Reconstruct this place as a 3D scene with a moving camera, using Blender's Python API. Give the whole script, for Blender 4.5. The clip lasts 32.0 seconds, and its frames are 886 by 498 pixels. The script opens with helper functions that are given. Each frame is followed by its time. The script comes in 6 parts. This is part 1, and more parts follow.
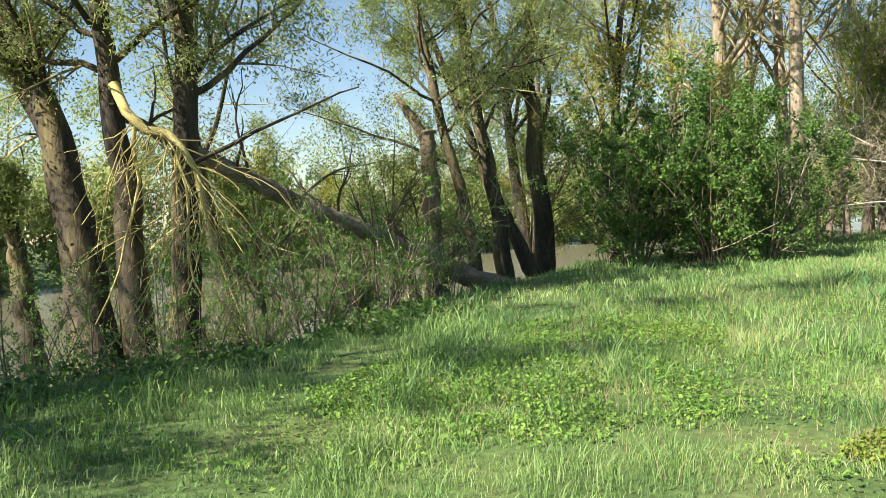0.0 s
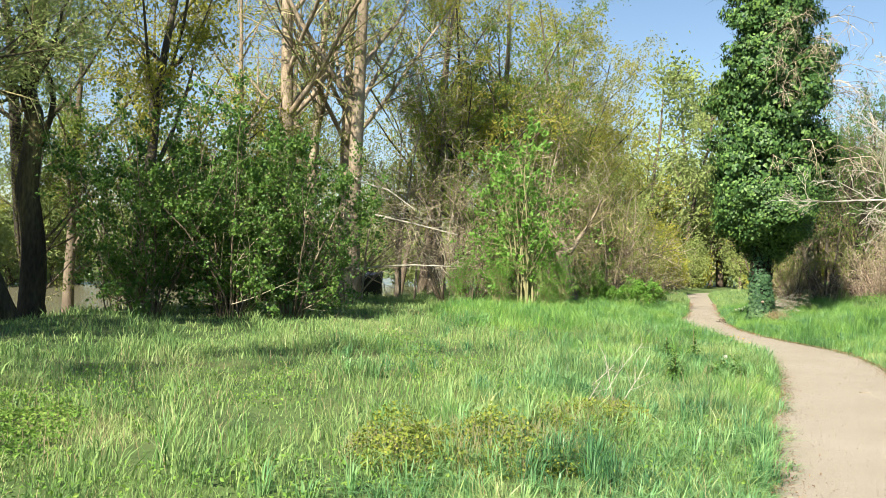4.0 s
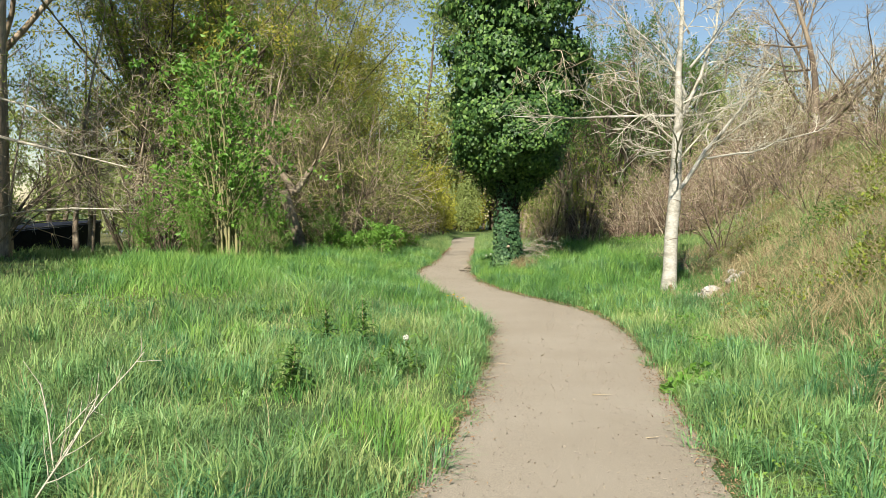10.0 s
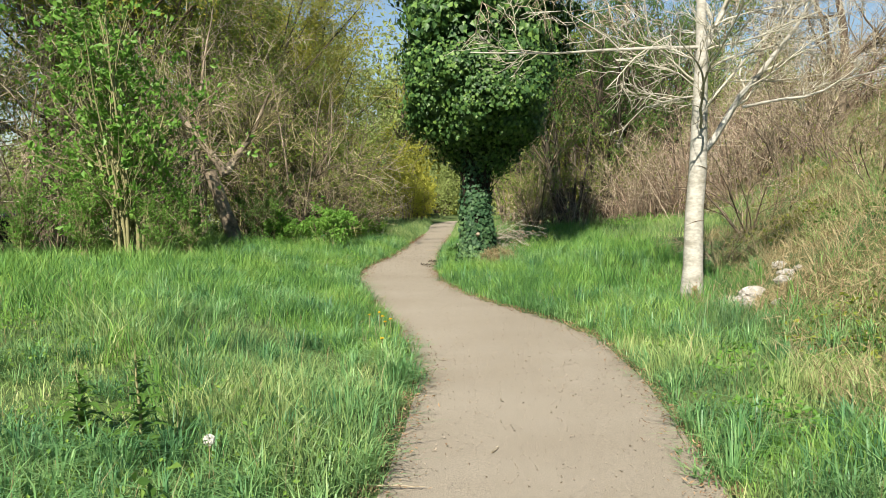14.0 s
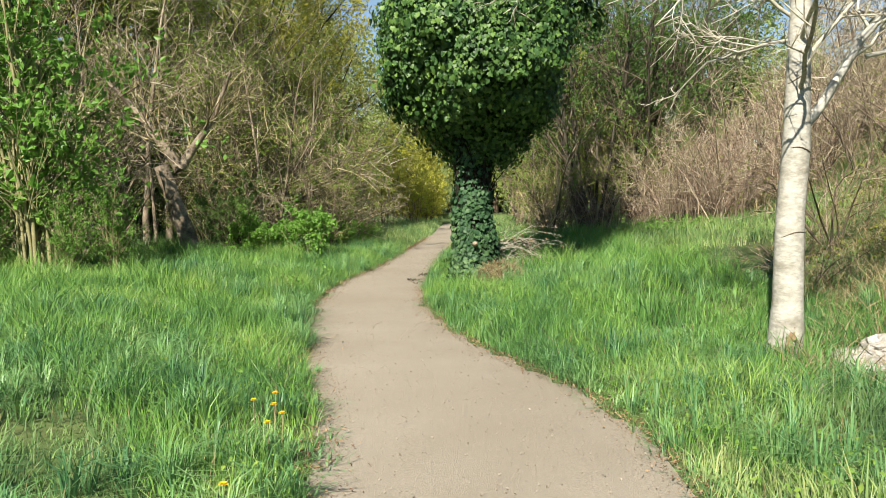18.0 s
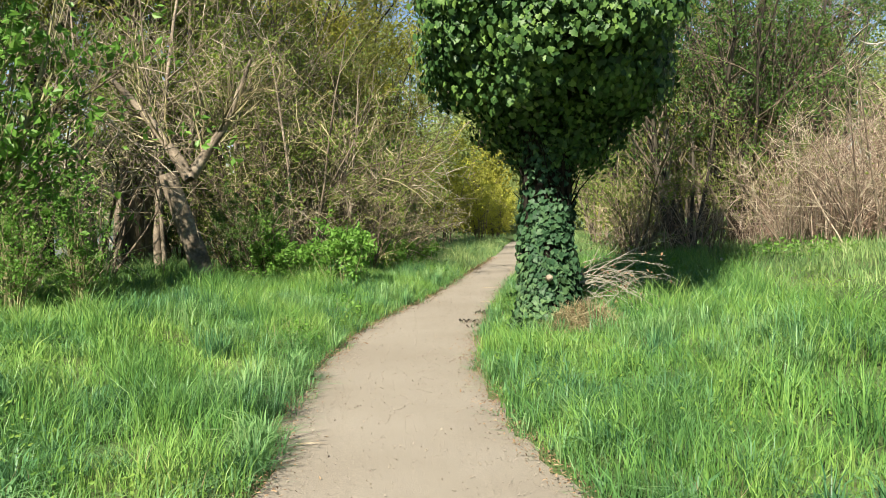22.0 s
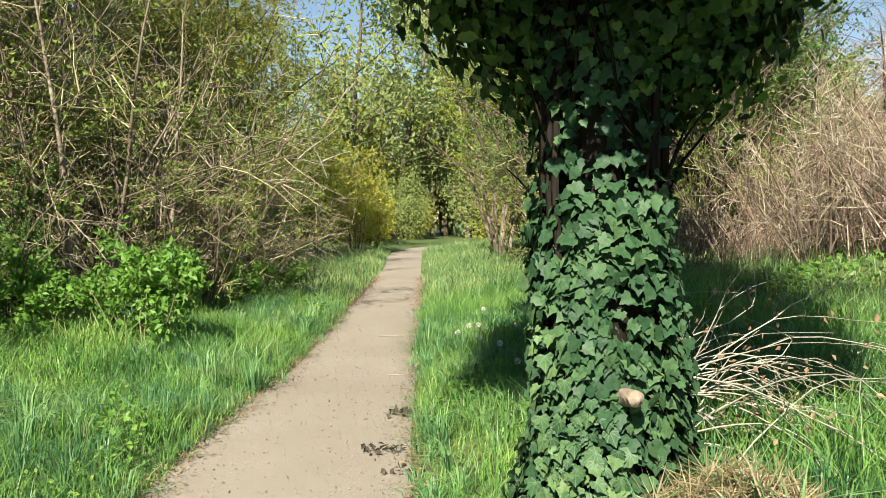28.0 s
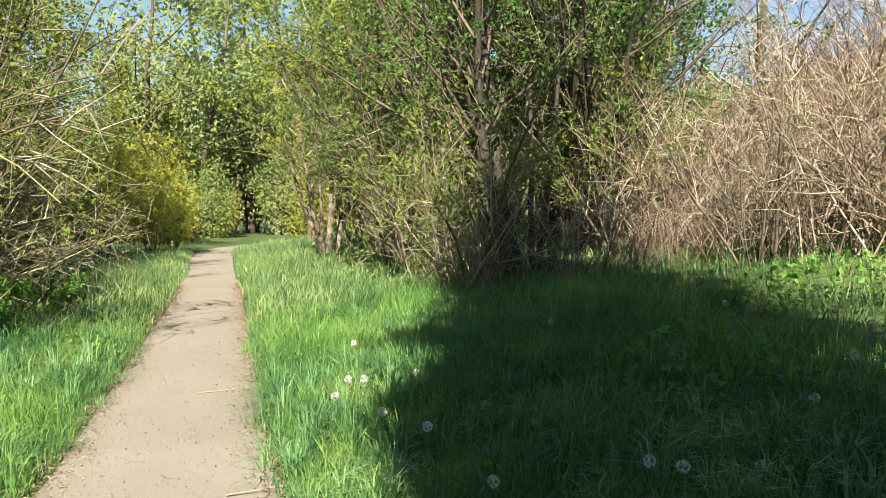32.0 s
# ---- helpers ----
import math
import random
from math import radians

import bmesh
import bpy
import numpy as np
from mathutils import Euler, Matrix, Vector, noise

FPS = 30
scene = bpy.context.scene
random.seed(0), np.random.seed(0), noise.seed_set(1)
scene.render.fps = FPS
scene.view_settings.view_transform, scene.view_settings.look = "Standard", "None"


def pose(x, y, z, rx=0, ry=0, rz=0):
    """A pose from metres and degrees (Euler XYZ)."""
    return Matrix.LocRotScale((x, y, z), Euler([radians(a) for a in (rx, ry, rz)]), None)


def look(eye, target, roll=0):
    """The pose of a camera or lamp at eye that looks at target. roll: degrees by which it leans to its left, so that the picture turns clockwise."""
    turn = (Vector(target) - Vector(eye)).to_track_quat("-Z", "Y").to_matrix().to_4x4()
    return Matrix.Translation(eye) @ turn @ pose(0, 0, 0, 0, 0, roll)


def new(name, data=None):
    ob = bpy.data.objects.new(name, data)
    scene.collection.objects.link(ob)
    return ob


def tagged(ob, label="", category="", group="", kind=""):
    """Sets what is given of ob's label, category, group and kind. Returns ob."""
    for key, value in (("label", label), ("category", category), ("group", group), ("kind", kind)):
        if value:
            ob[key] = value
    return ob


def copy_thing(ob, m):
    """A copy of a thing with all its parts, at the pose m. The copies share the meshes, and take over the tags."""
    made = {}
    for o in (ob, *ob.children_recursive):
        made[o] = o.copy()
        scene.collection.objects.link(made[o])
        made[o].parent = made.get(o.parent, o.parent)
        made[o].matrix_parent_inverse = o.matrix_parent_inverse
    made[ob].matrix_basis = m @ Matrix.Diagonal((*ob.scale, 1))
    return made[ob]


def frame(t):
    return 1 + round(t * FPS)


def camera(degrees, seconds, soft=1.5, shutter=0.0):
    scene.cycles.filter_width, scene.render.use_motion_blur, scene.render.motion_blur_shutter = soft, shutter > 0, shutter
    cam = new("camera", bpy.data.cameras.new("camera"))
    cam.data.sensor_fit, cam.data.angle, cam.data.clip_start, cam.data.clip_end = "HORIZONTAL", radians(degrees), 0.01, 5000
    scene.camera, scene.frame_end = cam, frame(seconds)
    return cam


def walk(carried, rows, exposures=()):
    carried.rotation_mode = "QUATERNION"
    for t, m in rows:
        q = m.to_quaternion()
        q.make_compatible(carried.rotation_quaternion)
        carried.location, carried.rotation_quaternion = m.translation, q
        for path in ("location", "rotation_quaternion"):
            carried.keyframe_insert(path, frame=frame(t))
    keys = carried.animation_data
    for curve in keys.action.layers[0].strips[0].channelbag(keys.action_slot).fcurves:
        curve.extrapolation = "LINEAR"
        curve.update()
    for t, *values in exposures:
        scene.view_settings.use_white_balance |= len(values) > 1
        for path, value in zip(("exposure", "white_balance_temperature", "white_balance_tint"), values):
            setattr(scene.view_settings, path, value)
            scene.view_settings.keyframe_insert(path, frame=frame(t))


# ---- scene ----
LENS = 54.98
PATH = [
    (0, (-1.055, -4.866, 1.510), (-4.447, -1.196, 1.358), -2.82),
    (0.5, (-1.000, -4.588, 1.496), (-4.157, -0.716, 1.287), -1.95),
    (1, (-0.944, -4.330, 1.499), (-3.883, -0.292, 1.254), -1.10),
    (1.5, (-0.862, -4.090, 1.505), (-3.600, 0.088, 1.281), -0.14),
    (2, (-0.745, -3.845, 1.516), (-3.282, 0.461, 1.355), 0.69),
    (2.5, (-0.720, -3.509, 1.532), (-3.049, 0.915, 1.454), 1.42),
    (4.5, (-0.277, -1.239, 1.567), (-1.386, 3.635, 1.658), 1.91),
    (5, (-0.159, -0.908, 1.566), (-0.895, 4.038, 1.573), 1.50),
    (5.5, (-0.093, -0.548, 1.566), (-0.426, 4.441, 1.525), 1.21),
    (6, (0.000, 0.000, 1.560), (0.000, 4.999, 1.478), 1.16),
    (6.5, (0.100, 0.549, 1.561), (0.370, 5.541, 1.452), 1.07),
    (7, (0.208, 1.002, 1.554), (0.632, 5.982, 1.428), 1.15),
    (7.5, (0.348, 1.447, 1.546), (0.813, 6.424, 1.408), 1.17),
    (8, (0.458, 1.916, 1.527), (0.874, 6.897, 1.400), 1.22),
    (8.5, (0.552, 2.431, 1.514), (0.818, 7.423, 1.409), 1.23),
    (9, (0.634, 2.944, 1.512), (0.727, 7.943, 1.425), 1.24),
    (9.5, (0.702, 3.444, 1.506), (0.613, 8.442, 1.406), 1.34),
    (10, (0.762, 3.940, 1.498), (0.514, 8.930, 1.309), 1.31),
    (10.5, (0.808, 4.414, 1.480), (0.489, 9.392, 1.133), 1.50),
    (11, (0.846, 4.937, 1.448), (0.580, 9.909, 0.992), 1.70),
    (11.5, (0.922, 5.538, 1.433), (0.682, 10.508, 0.944), 2.13),
    (12, (1.001, 6.124, 1.431), (0.773, 11.097, 0.961), 2.17),
    (12.5, (1.082, 6.682, 1.426), (0.863, 11.658, 0.988), 1.99),
    (13, (1.153, 7.259, 1.430), (0.959, 12.240, 1.036), 1.18),
    (13.5, (1.228, 7.800, 1.443), (1.042, 12.785, 1.107), 0.34),
    (14, (1.308, 8.382, 1.455), (1.111, 13.370, 1.172), 0.04),
    (14.5, (1.313, 8.888, 1.443), (1.096, 13.877, 1.197), 0.27),
    (16.5, (1.514, 10.902, 1.471), (1.104, 15.880, 1.250), -0.21),
    (17, (1.578, 11.281, 1.468), (1.207, 16.262, 1.232), -0.56),
    (17.5, (1.618, 11.697, 1.464), (1.285, 16.679, 1.199), -0.40),
    (18, (1.645, 12.139, 1.473), (1.339, 17.121, 1.183), -0.06),
    (18.5, (1.586, 12.619, 1.471), (1.330, 17.603, 1.163), 0.37),
    (19, (1.569, 13.058, 1.466), (1.299, 18.042, 1.164), 0.79),
    (19.5, (1.582, 13.519, 1.453), (1.248, 18.501, 1.189), 0.71),
    (20, (1.582, 14.024, 1.447), (1.161, 19.003, 1.241), 0.73),
    (20.5, (1.577, 14.475, 1.447), (1.070, 19.447, 1.298), 0.84),
    (21, (1.552, 14.923, 1.448), (0.975, 19.888, 1.310), 0.52),
    (21.5, (1.546, 15.349, 1.467), (0.892, 20.303, 1.302), 0.33),
    (22, (1.505, 15.761, 1.492), (0.795, 20.706, 1.289), 0.12),
    (22.5, (1.438, 16.203, 1.507), (0.706, 21.144, 1.286), -0.22),
    (23, (1.397, 16.670, 1.510), (0.643, 21.608, 1.300), -0.01),
    (23.5, (1.304, 17.148, 1.495), (0.575, 22.091, 1.328), 0.40),
    (24, (1.209, 17.724, 1.488), (0.505, 22.672, 1.333), 0.82),
    (24.5, (1.113, 18.338, 1.482), (0.476, 23.294, 1.293), 1.01),
    (25, (1.034, 18.917, 1.477), (0.500, 23.883, 1.232), 0.97),
    (25.5, (0.990, 19.442, 1.491), (0.556, 24.417, 1.239), 1.01),
    (26, (0.868, 19.903, 1.485), (0.579, 24.891, 1.293), 1.13),
    (26.5, (0.784, 20.409, 1.473), (0.615, 25.402, 1.272), 1.42),
    (28.5, (0.451, 22.333, 1.518), (0.564, 27.331, 1.396), -0.24),
    (29, (0.380, 22.773, 1.519), (0.515, 27.771, 1.503), 0.51),
    (29.5, (0.352, 23.172, 1.527), (0.517, 28.164, 1.308), -0.67),
    (30, (0.326, 23.553, 1.530), (0.533, 28.531, 1.106), -1.92),
    (30.5, (0.303, 24.077, 1.517), (0.580, 29.052, 1.102), -2.38),
    (31, (0.206, 24.723, 1.508), (0.641, 29.695, 1.200), -1.66),
    (31.5, (0.177, 25.152, 1.501), (0.911, 30.092, 1.264), -1.10),
    (32, (0.174, 25.479, 1.489), (1.362, 30.331, 1.286), -0.81),
]
cam = camera(LENS, 32.0, soft=0.6)
walk(cam, [(t, look(eye, target, roll)) for t, eye, target, roll in PATH],
     exposures=[(0.0, 1.66), (2.5, 1.68), (4.5, 1.5), (6.0, 1.24), (9.0, 1.14), (13.0, 1.1), (20.0, 1.24), (26.0, 1.36), (29.0, 1.32), (32.0, 1.5)])

# ---- sky and sun: low spring sun from behind the walker ----
SUN_EL, SUN_AZ = radians(41), radians(195)          # azimuth clockwise from +y, where the sun stands
world = bpy.data.worlds.new("sky")
scene.world = world
world.use_nodes = True
wn = world.node_tree
sky = wn.nodes.new("ShaderNodeTexSky")
sky.sky_type, sky.sun_disc = "NISHITA", False
sky.sun_elevation, sky.sun_rotation = SUN_EL, SUN_AZ
sky.air_density, sky.dust_density, sky.ozone_density = 1.2, 0.0, 2.6
wn.links.new(sky.outputs[0], wn.nodes["Background"].inputs[0])
wn.nodes["Background"].inputs[1].default_value = 0.05
sun_lamp = new("sun", bpy.data.lights.new("sun", "SUN"))
sun_lamp.data.energy, sun_lamp.data.angle, sun_lamp.data.color = 5.0, radians(0.5), (1.0, 0.93, 0.80)
TO_SUN = Vector((math.sin(SUN_AZ) * math.cos(SUN_EL), math.cos(SUN_AZ) * math.cos(SUN_EL), math.sin(SUN_EL)))
sun_lamp.matrix_world = look(TO_SUN * 60, (0, 0, 0))


# ---- materials ----
def mat(name, cols, scale=3.0, rough=0.8, bump=0.3, bscale=40.0, island=0.0, trans=0.0, fine=0.35, spec=0.3, obrand=0.0, stretch=(1, 1, 1), span=(0.3, 0.7)):
    """Noise-driven colour over cols, finer grain on top, bump, and optional light passing through thin leaves."""
    m = bpy.data.materials.new(name)
    m.use_nodes = True
    n, l = m.node_tree.nodes, m.node_tree.links
    bsdf, out = n["Principled BSDF"], n["Material Output"]
    geo = n.new("ShaderNodeNewGeometry")
    mp = n.new("ShaderNodeMapping")
    mp.inputs["Scale"].default_value = stretch
    l.new(geo.outputs["Position"], mp.inputs[0])
    big = n.new("ShaderNodeTexNoise")
    big.inputs["Scale"].default_value, big.inputs["Detail"].default_value = scale, 5
    l.new(mp.outputs[0], big.inputs["Vector"])
    fac = n.new("ShaderNodeMapRange")
    fac.inputs["From Min"].default_value, fac.inputs["From Max"].default_value = span
    l.new(big.outputs[0], fac.inputs[0])
    value = fac.outputs[0]
    for amount, source in ((island, geo.outputs["Random Per Island"]), (obrand, None)):
        if amount:
            if source is None:
                source = n.new("ShaderNodeObjectInfo").outputs["Random"]
            mix = n.new("ShaderNodeMix")
            mix.inputs[0].default_value = amount
            l.new(value, mix.inputs[2]), l.new(source, mix.inputs[3])
            value = mix.outputs[0]
    ramp = n.new("ShaderNodeValToRGB")
    els = ramp.color_ramp.elements
    while len(els) < len(cols):
        els.new(0.5)
    for i, c in enumerate(cols):
        els[i].position, els[i].color = i / (len(cols) - 1), (*c, 1)
    l.new(value, ramp.inputs[0])
    grain = n.new("ShaderNodeTexNoise")
    grain.inputs["Scale"].default_value, grain.inputs["Detail"].default_value = bscale, 4
    l.new(mp.outputs[0], grain.inputs["Vector"])
    lift = n.new("ShaderNodeMapRange")
    lift.inputs["From Min"].default_value, lift.inputs["From Max"].default_value = 0.25, 0.75
    lift.inputs["To Min"].default_value, lift.inputs["To Max"].default_value = 1 - fine, 1 + fine
    l.new(grain.outputs[0], lift.inputs[0])
    mul = n.new("ShaderNodeVectorMath")
    mul.operation = "SCALE"
    l.new(ramp.outputs[0], mul.inputs[0]), l.new(lift.outputs[0], mul.inputs["Scale"])
    l.new(mul.outputs[0], bsdf.inputs["Base Color"])
    bsdf.inputs["Roughness"].default_value = rough
    bsdf.inputs["Specular IOR Level"].default_value = spec
    if bump:
        b = n.new("ShaderNodeBump")
        b.inputs["Strength"].default_value, b.inputs["Distance"].default_value = bump, 0.02
        l.new(grain.outputs[0], b.inputs["Height"]), l.new(b.outputs[0], bsdf.inputs["Normal"])
    if trans:
        t = n.new("ShaderNodeBsdfTranslucent")
        l.new(mul.outputs[0], t.inputs[0])
        mixs = n.new("ShaderNodeMixShader")
        mixs.inputs[0].default_value = trans
        l.new(bsdf.outputs[0], mixs.inputs[1]), l.new(t.outputs[0], mixs.inputs[2])
        l.new(mixs.outputs[0], out.inputs[0])
    return m


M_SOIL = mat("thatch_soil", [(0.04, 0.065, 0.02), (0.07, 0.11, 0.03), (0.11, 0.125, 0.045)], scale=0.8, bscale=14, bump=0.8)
M_PATH = mat("path_grit", [(0.242, 0.208, 0.160), (0.262, 0.228, 0.178), (0.285, 0.25, 0.198)], scale=0.8, bscale=130, bump=0.5, fine=0.32, rough=0.92)
M_GRIT = mat("loose_grit", [(0.13, 0.105, 0.08), (0.22, 0.185, 0.14), (0.31, 0.27, 0.215)], scale=5, island=0.8, bump=0)
M_GRASS = mat("grass", [(0.06, 0.13, 0.045), (0.14, 0.245, 0.08), (0.235, 0.345, 0.11), (0.40, 0.44, 0.20)], scale=0.9, rough=0.5, island=0.42, bump=0, fine=0.25, trans=0.34, bscale=6, span=(0.36, 0.64))
M_TUSSOCK = mat("tussock_grass", [(0.035, 0.115, 0.05), (0.10, 0.23, 0.09), (0.185, 0.345, 0.12), (0.33, 0.46, 0.19)], scale=1.1, island=0.42, bump=0, fine=0.25, trans=0.32, rough=0.42, bscale=6, span=(0.36, 0.64))
M_VERGE = mat("verge_grass", [(0.06, 0.125, 0.055), (0.14, 0.245, 0.09), (0.245, 0.35, 0.115), (0.42, 0.46, 0.20)], scale=0.9, rough=0.45, island=0.42, bump=0, fine=0.25, trans=0.34, bscale=6, span=(0.36, 0.64))
M_LUSH = mat("lush_grass", [(0.045, 0.12, 0.04), (0.11, 0.245, 0.062), (0.20, 0.355, 0.075), (0.34, 0.455, 0.14)], scale=0.8, rough=0.42, island=0.42, bump=0, fine=0.25, trans=0.34, bscale=6, span=(0.36, 0.64))
M_DRY = mat("dry_grass", [(0.085, 0.075, 0.03), (0.24, 0.19, 0.092), (0.43, 0.36, 0.215), (0.18, 0.105, 0.052)], scale=1.3, island=0.65, bump=0, fine=0.25, trans=0.2, bscale=8)
M_BARK = mat("grey_brown_bark", [(0.07, 0.05, 0.035), (0.13, 0.10, 0.07), (0.20, 0.16, 0.11)], scale=2.5, bscale=25, bump=0.9, stretch=(1, 1, 0.3))
M_DARKBARK = mat("dark_bark", [(0.03, 0.024, 0.018), (0.06, 0.05, 0.035), (0.10, 0.085, 0.06)], scale=2.5, bscale=25, bump=0.9, stretch=(1, 1, 0.3))
# near-black because the shade under the ivy crown is put into the colour
M_IVYBARK = mat("shade_black_bark", [(0.008, 0.007, 0.005), (0.018, 0.015, 0.011), (0.03, 0.025, 0.02)], scale=3, bscale=25, bump=0.9, spec=0.05, stretch=(1, 1, 0.3))
M_RIVERBARK = mat("mossy_dark_bark", [(0.022, 0.017, 0.012), (0.06, 0.047, 0.03), (0.15, 0.12, 0.05)], scale=2.2, bscale=18, bump=1.0, fine=0.5, stretch=(1, 1, 0.3))
M_LOG = mat("weathered_log_bark", [(0.10, 0.08, 0.055), (0.22, 0.175, 0.125), (0.36, 0.30, 0.22)], scale=3, bscale=22, bump=1.0, stretch=(1, 0.4, 1))
M_PALEBARK = mat("pale_poplar_bark", [(0.15, 0.115, 0.078), (0.25, 0.195, 0.135), (0.34, 0.28, 0.21)], scale=2.0, bscale=20, bump=0.8, stretch=(1, 1, 0.3))
M_BIRCH = mat("white_bark", [(0.22, 0.205, 0.165), (0.345, 0.33, 0.285), (0.405, 0.39, 0.345)], scale=4, bscale=18, bump=0.35, fine=0.25, stretch=(1, 1, 2))
M_TWIG = mat("bare_twig", [(0.085, 0.065, 0.042), (0.27, 0.22, 0.145), (0.58, 0.50, 0.37)], scale=1.5, island=0.9, bump=0)
M_OLIVETWIG = mat("olive_twig", [(0.07, 0.058, 0.03), (0.25, 0.21, 0.105), (0.54, 0.47, 0.27)], scale=1.5, island=0.9, bump=0)
M_REDTWIG = mat("red_brown_cane", [(0.06, 0.035, 0.025), (0.24, 0.165, 0.115), (0.58, 0.48, 0.37)], scale=1.2, island=0.9, bump=0)
M_PALETWIG = mat("pale_twig", [(0.18, 0.16, 0.11), (0.37, 0.345, 0.27), (0.54, 0.51, 0.43)], scale=1.5, island=0.6, bump=0)
M_STEM = mat("pale_green_stem", [(0.18, 0.17, 0.08), (0.28, 0.26, 0.13)], scale=3, island=0.5, bump=0)
M_LEAF = mat("fresh_leaf", [(0.08, 0.19, 0.03), (0.14, 0.29, 0.045), (0.22, 0.38, 0.07)], scale=1.2, island=0.5, bump=0, trans=0.4, rough=0.45, fine=0.1)
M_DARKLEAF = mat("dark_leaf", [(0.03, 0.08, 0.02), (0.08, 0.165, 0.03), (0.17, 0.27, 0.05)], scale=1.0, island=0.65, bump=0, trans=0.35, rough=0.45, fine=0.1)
M_OLIVELEAF = mat("olive_bud_leaf", [(0.11, 0.14, 0.03), (0.18, 0.21, 0.045), (0.26, 0.27, 0.06)], scale=0.8, island=0.5, bump=0, trans=0.35, fine=0.1)
M_SPRINGLEAF = mat("spring_leaf", [(0.09, 0.15, 0.03), (0.16, 0.23, 0.04), (0.28, 0.34, 0.06)], scale=0.9, island=0.5, bump=0, trans=0.4, fine=0.1)
M_NEWLEAF = mat("yellow_green_new_leaf", [(0.14, 0.20, 0.025), (0.25, 0.31, 0.04), (0.38, 0.42, 0.07)], scale=0.5, island=0.5, bump=0, trans=0.4, fine=0.1)
M_WILLOW = mat("willow_leaf", [(0.17, 0.20, 0.035), (0.29, 0.29, 0.045), (0.42, 0.38, 0.06)], scale=0.25, island=0.4, bump=0, trans=0.4, fine=0.1)
M_PALEWILLOW = mat("pale_willow_leaf", [(0.16, 0.21, 0.07), (0.26, 0.32, 0.10), (0.36, 0.40, 0.15)], scale=0.25, island=0.4, bump=0, trans=0.4, fine=0.1)
M_GOLD = mat("golden_leaf", [(0.32, 0.35, 0.05), (0.45, 0.46, 0.07), (0.58, 0.55, 0.10)], scale=0.5, island=0.4, bump=0, trans=0.4, fine=0.1)
M_IVY = mat("ivy_leaf", [(0.014, 0.04, 0.013), (0.048, 0.108, 0.028), (0.165, 0.27, 0.055)], scale=3, island=0.6, bump=0.15, bscale=60, trans=0.15, rough=0.45, spec=0.25, fine=0.2)
M_IVYLEAF = mat("ivy_leaf_near", [(0.022, 0.058, 0.026), (0.05, 0.108, 0.045), (0.13, 0.21, 0.07)], scale=3, obrand=0.6, bump=0.25, bscale=45, trans=0.12, rough=0.5, spec=0.18, fine=0.3)


def veined(m, tint):
    """Pale ribs that fan out from the stalk end of a leaf one unit long."""
    n, l = m.node_tree.nodes, m.node_tree.links
    bsdf = n["Principled BSDF"]
    base = bsdf.inputs["Base Color"].links[0].from_socket
    co = n.new("ShaderNodeTexCoord")
    sep = n.new("ShaderNodeSeparateXYZ")
    l.new(co.outputs["Object"], sep.inputs[0])
    ribs = []
    for slope in (0.0, 0.75, -0.75, 2.4, -2.4):
        lean = n.new("ShaderNodeMath")
        lean.operation = "MULTIPLY_ADD"
        lean.inputs[1].default_value, lean.inputs[2].default_value = -slope, -0.3 * slope
        l.new(sep.outputs[1], lean.inputs[0])
        add = n.new("ShaderNodeMath")
        l.new(sep.outputs[0], add.inputs[0]), l.new(lean.outputs[0], add.inputs[1])
        size = n.new("ShaderNodeMath")
        size.operation = "ABSOLUTE"
        l.new(add.outputs[0], size.inputs[0])
        rib = n.new("ShaderNodeMapRange")
        w = 0.022 * math.sqrt(1 + slope * slope)
        rib.inputs["From Min"].default_value, rib.inputs["From Max"].default_value = 0.4 * w, w
        rib.inputs["To Min"].default_value, rib.inputs["To Max"].default_value = 0.6, 0.0
        l.new(size.outputs[0], rib.inputs[0])
        ribs.append(rib.outputs[0])
    most = ribs[0]
    for other in ribs[1:]:
        mx = n.new("ShaderNodeMath")
        mx.operation = "MAXIMUM"
        l.new(most, mx.inputs[0]), l.new(other, mx.inputs[1])
        most = mx.outputs[0]
    mix = n.new("ShaderNodeMix")
    mix.data_type = "RGBA"
    l.new(most, mix.inputs[0]), l.new(base, mix.inputs[6])
    mix.inputs[7].default_value = (*tint, 1)
    l.new(mix.outputs[2], bsdf.inputs["Base Color"])


veined(M_IVYLEAF, (0.16, 0.23, 0.12))
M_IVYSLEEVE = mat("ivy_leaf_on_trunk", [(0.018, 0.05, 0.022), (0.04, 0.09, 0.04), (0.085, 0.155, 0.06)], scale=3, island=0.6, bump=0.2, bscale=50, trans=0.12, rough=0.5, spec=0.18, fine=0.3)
M_BRAMBLE = mat("bramble_leaf", [(0.08, 0.13, 0.02), (0.17, 0.22, 0.03), (0.32, 0.33, 0.055)], scale=2, island=0.65, bump=0, trans=0.3, fine=0.15)
M_WEED = mat("yellow_green_weed", [(0.08, 0.18, 0.03), (0.15, 0.275, 0.045), (0.26, 0.36, 0.07)], scale=1.5, island=0.6, bump=0, trans=0.35, fine=0.15)
M_DEAD = mat("dead_leaf", [(0.10, 0.06, 0.035), (0.22, 0.14, 0.08), (0.36, 0.26, 0.15)], scale=4, island=0.7, bump=0)
M_STONE = mat("pale_stone", [(0.20, 0.185, 0.16), (0.33, 0.31, 0.275), (0.46, 0.435, 0.395)], scale=9, bscale=30, bump=1.0, fine=0.4, obrand=0.3)
M_LICHEN = mat("yellow_lichen_twig", [(0.26, 0.21, 0.085), (0.44, 0.365, 0.14), (0.60, 0.52, 0.23)], scale=3, island=0.6, bump=0)
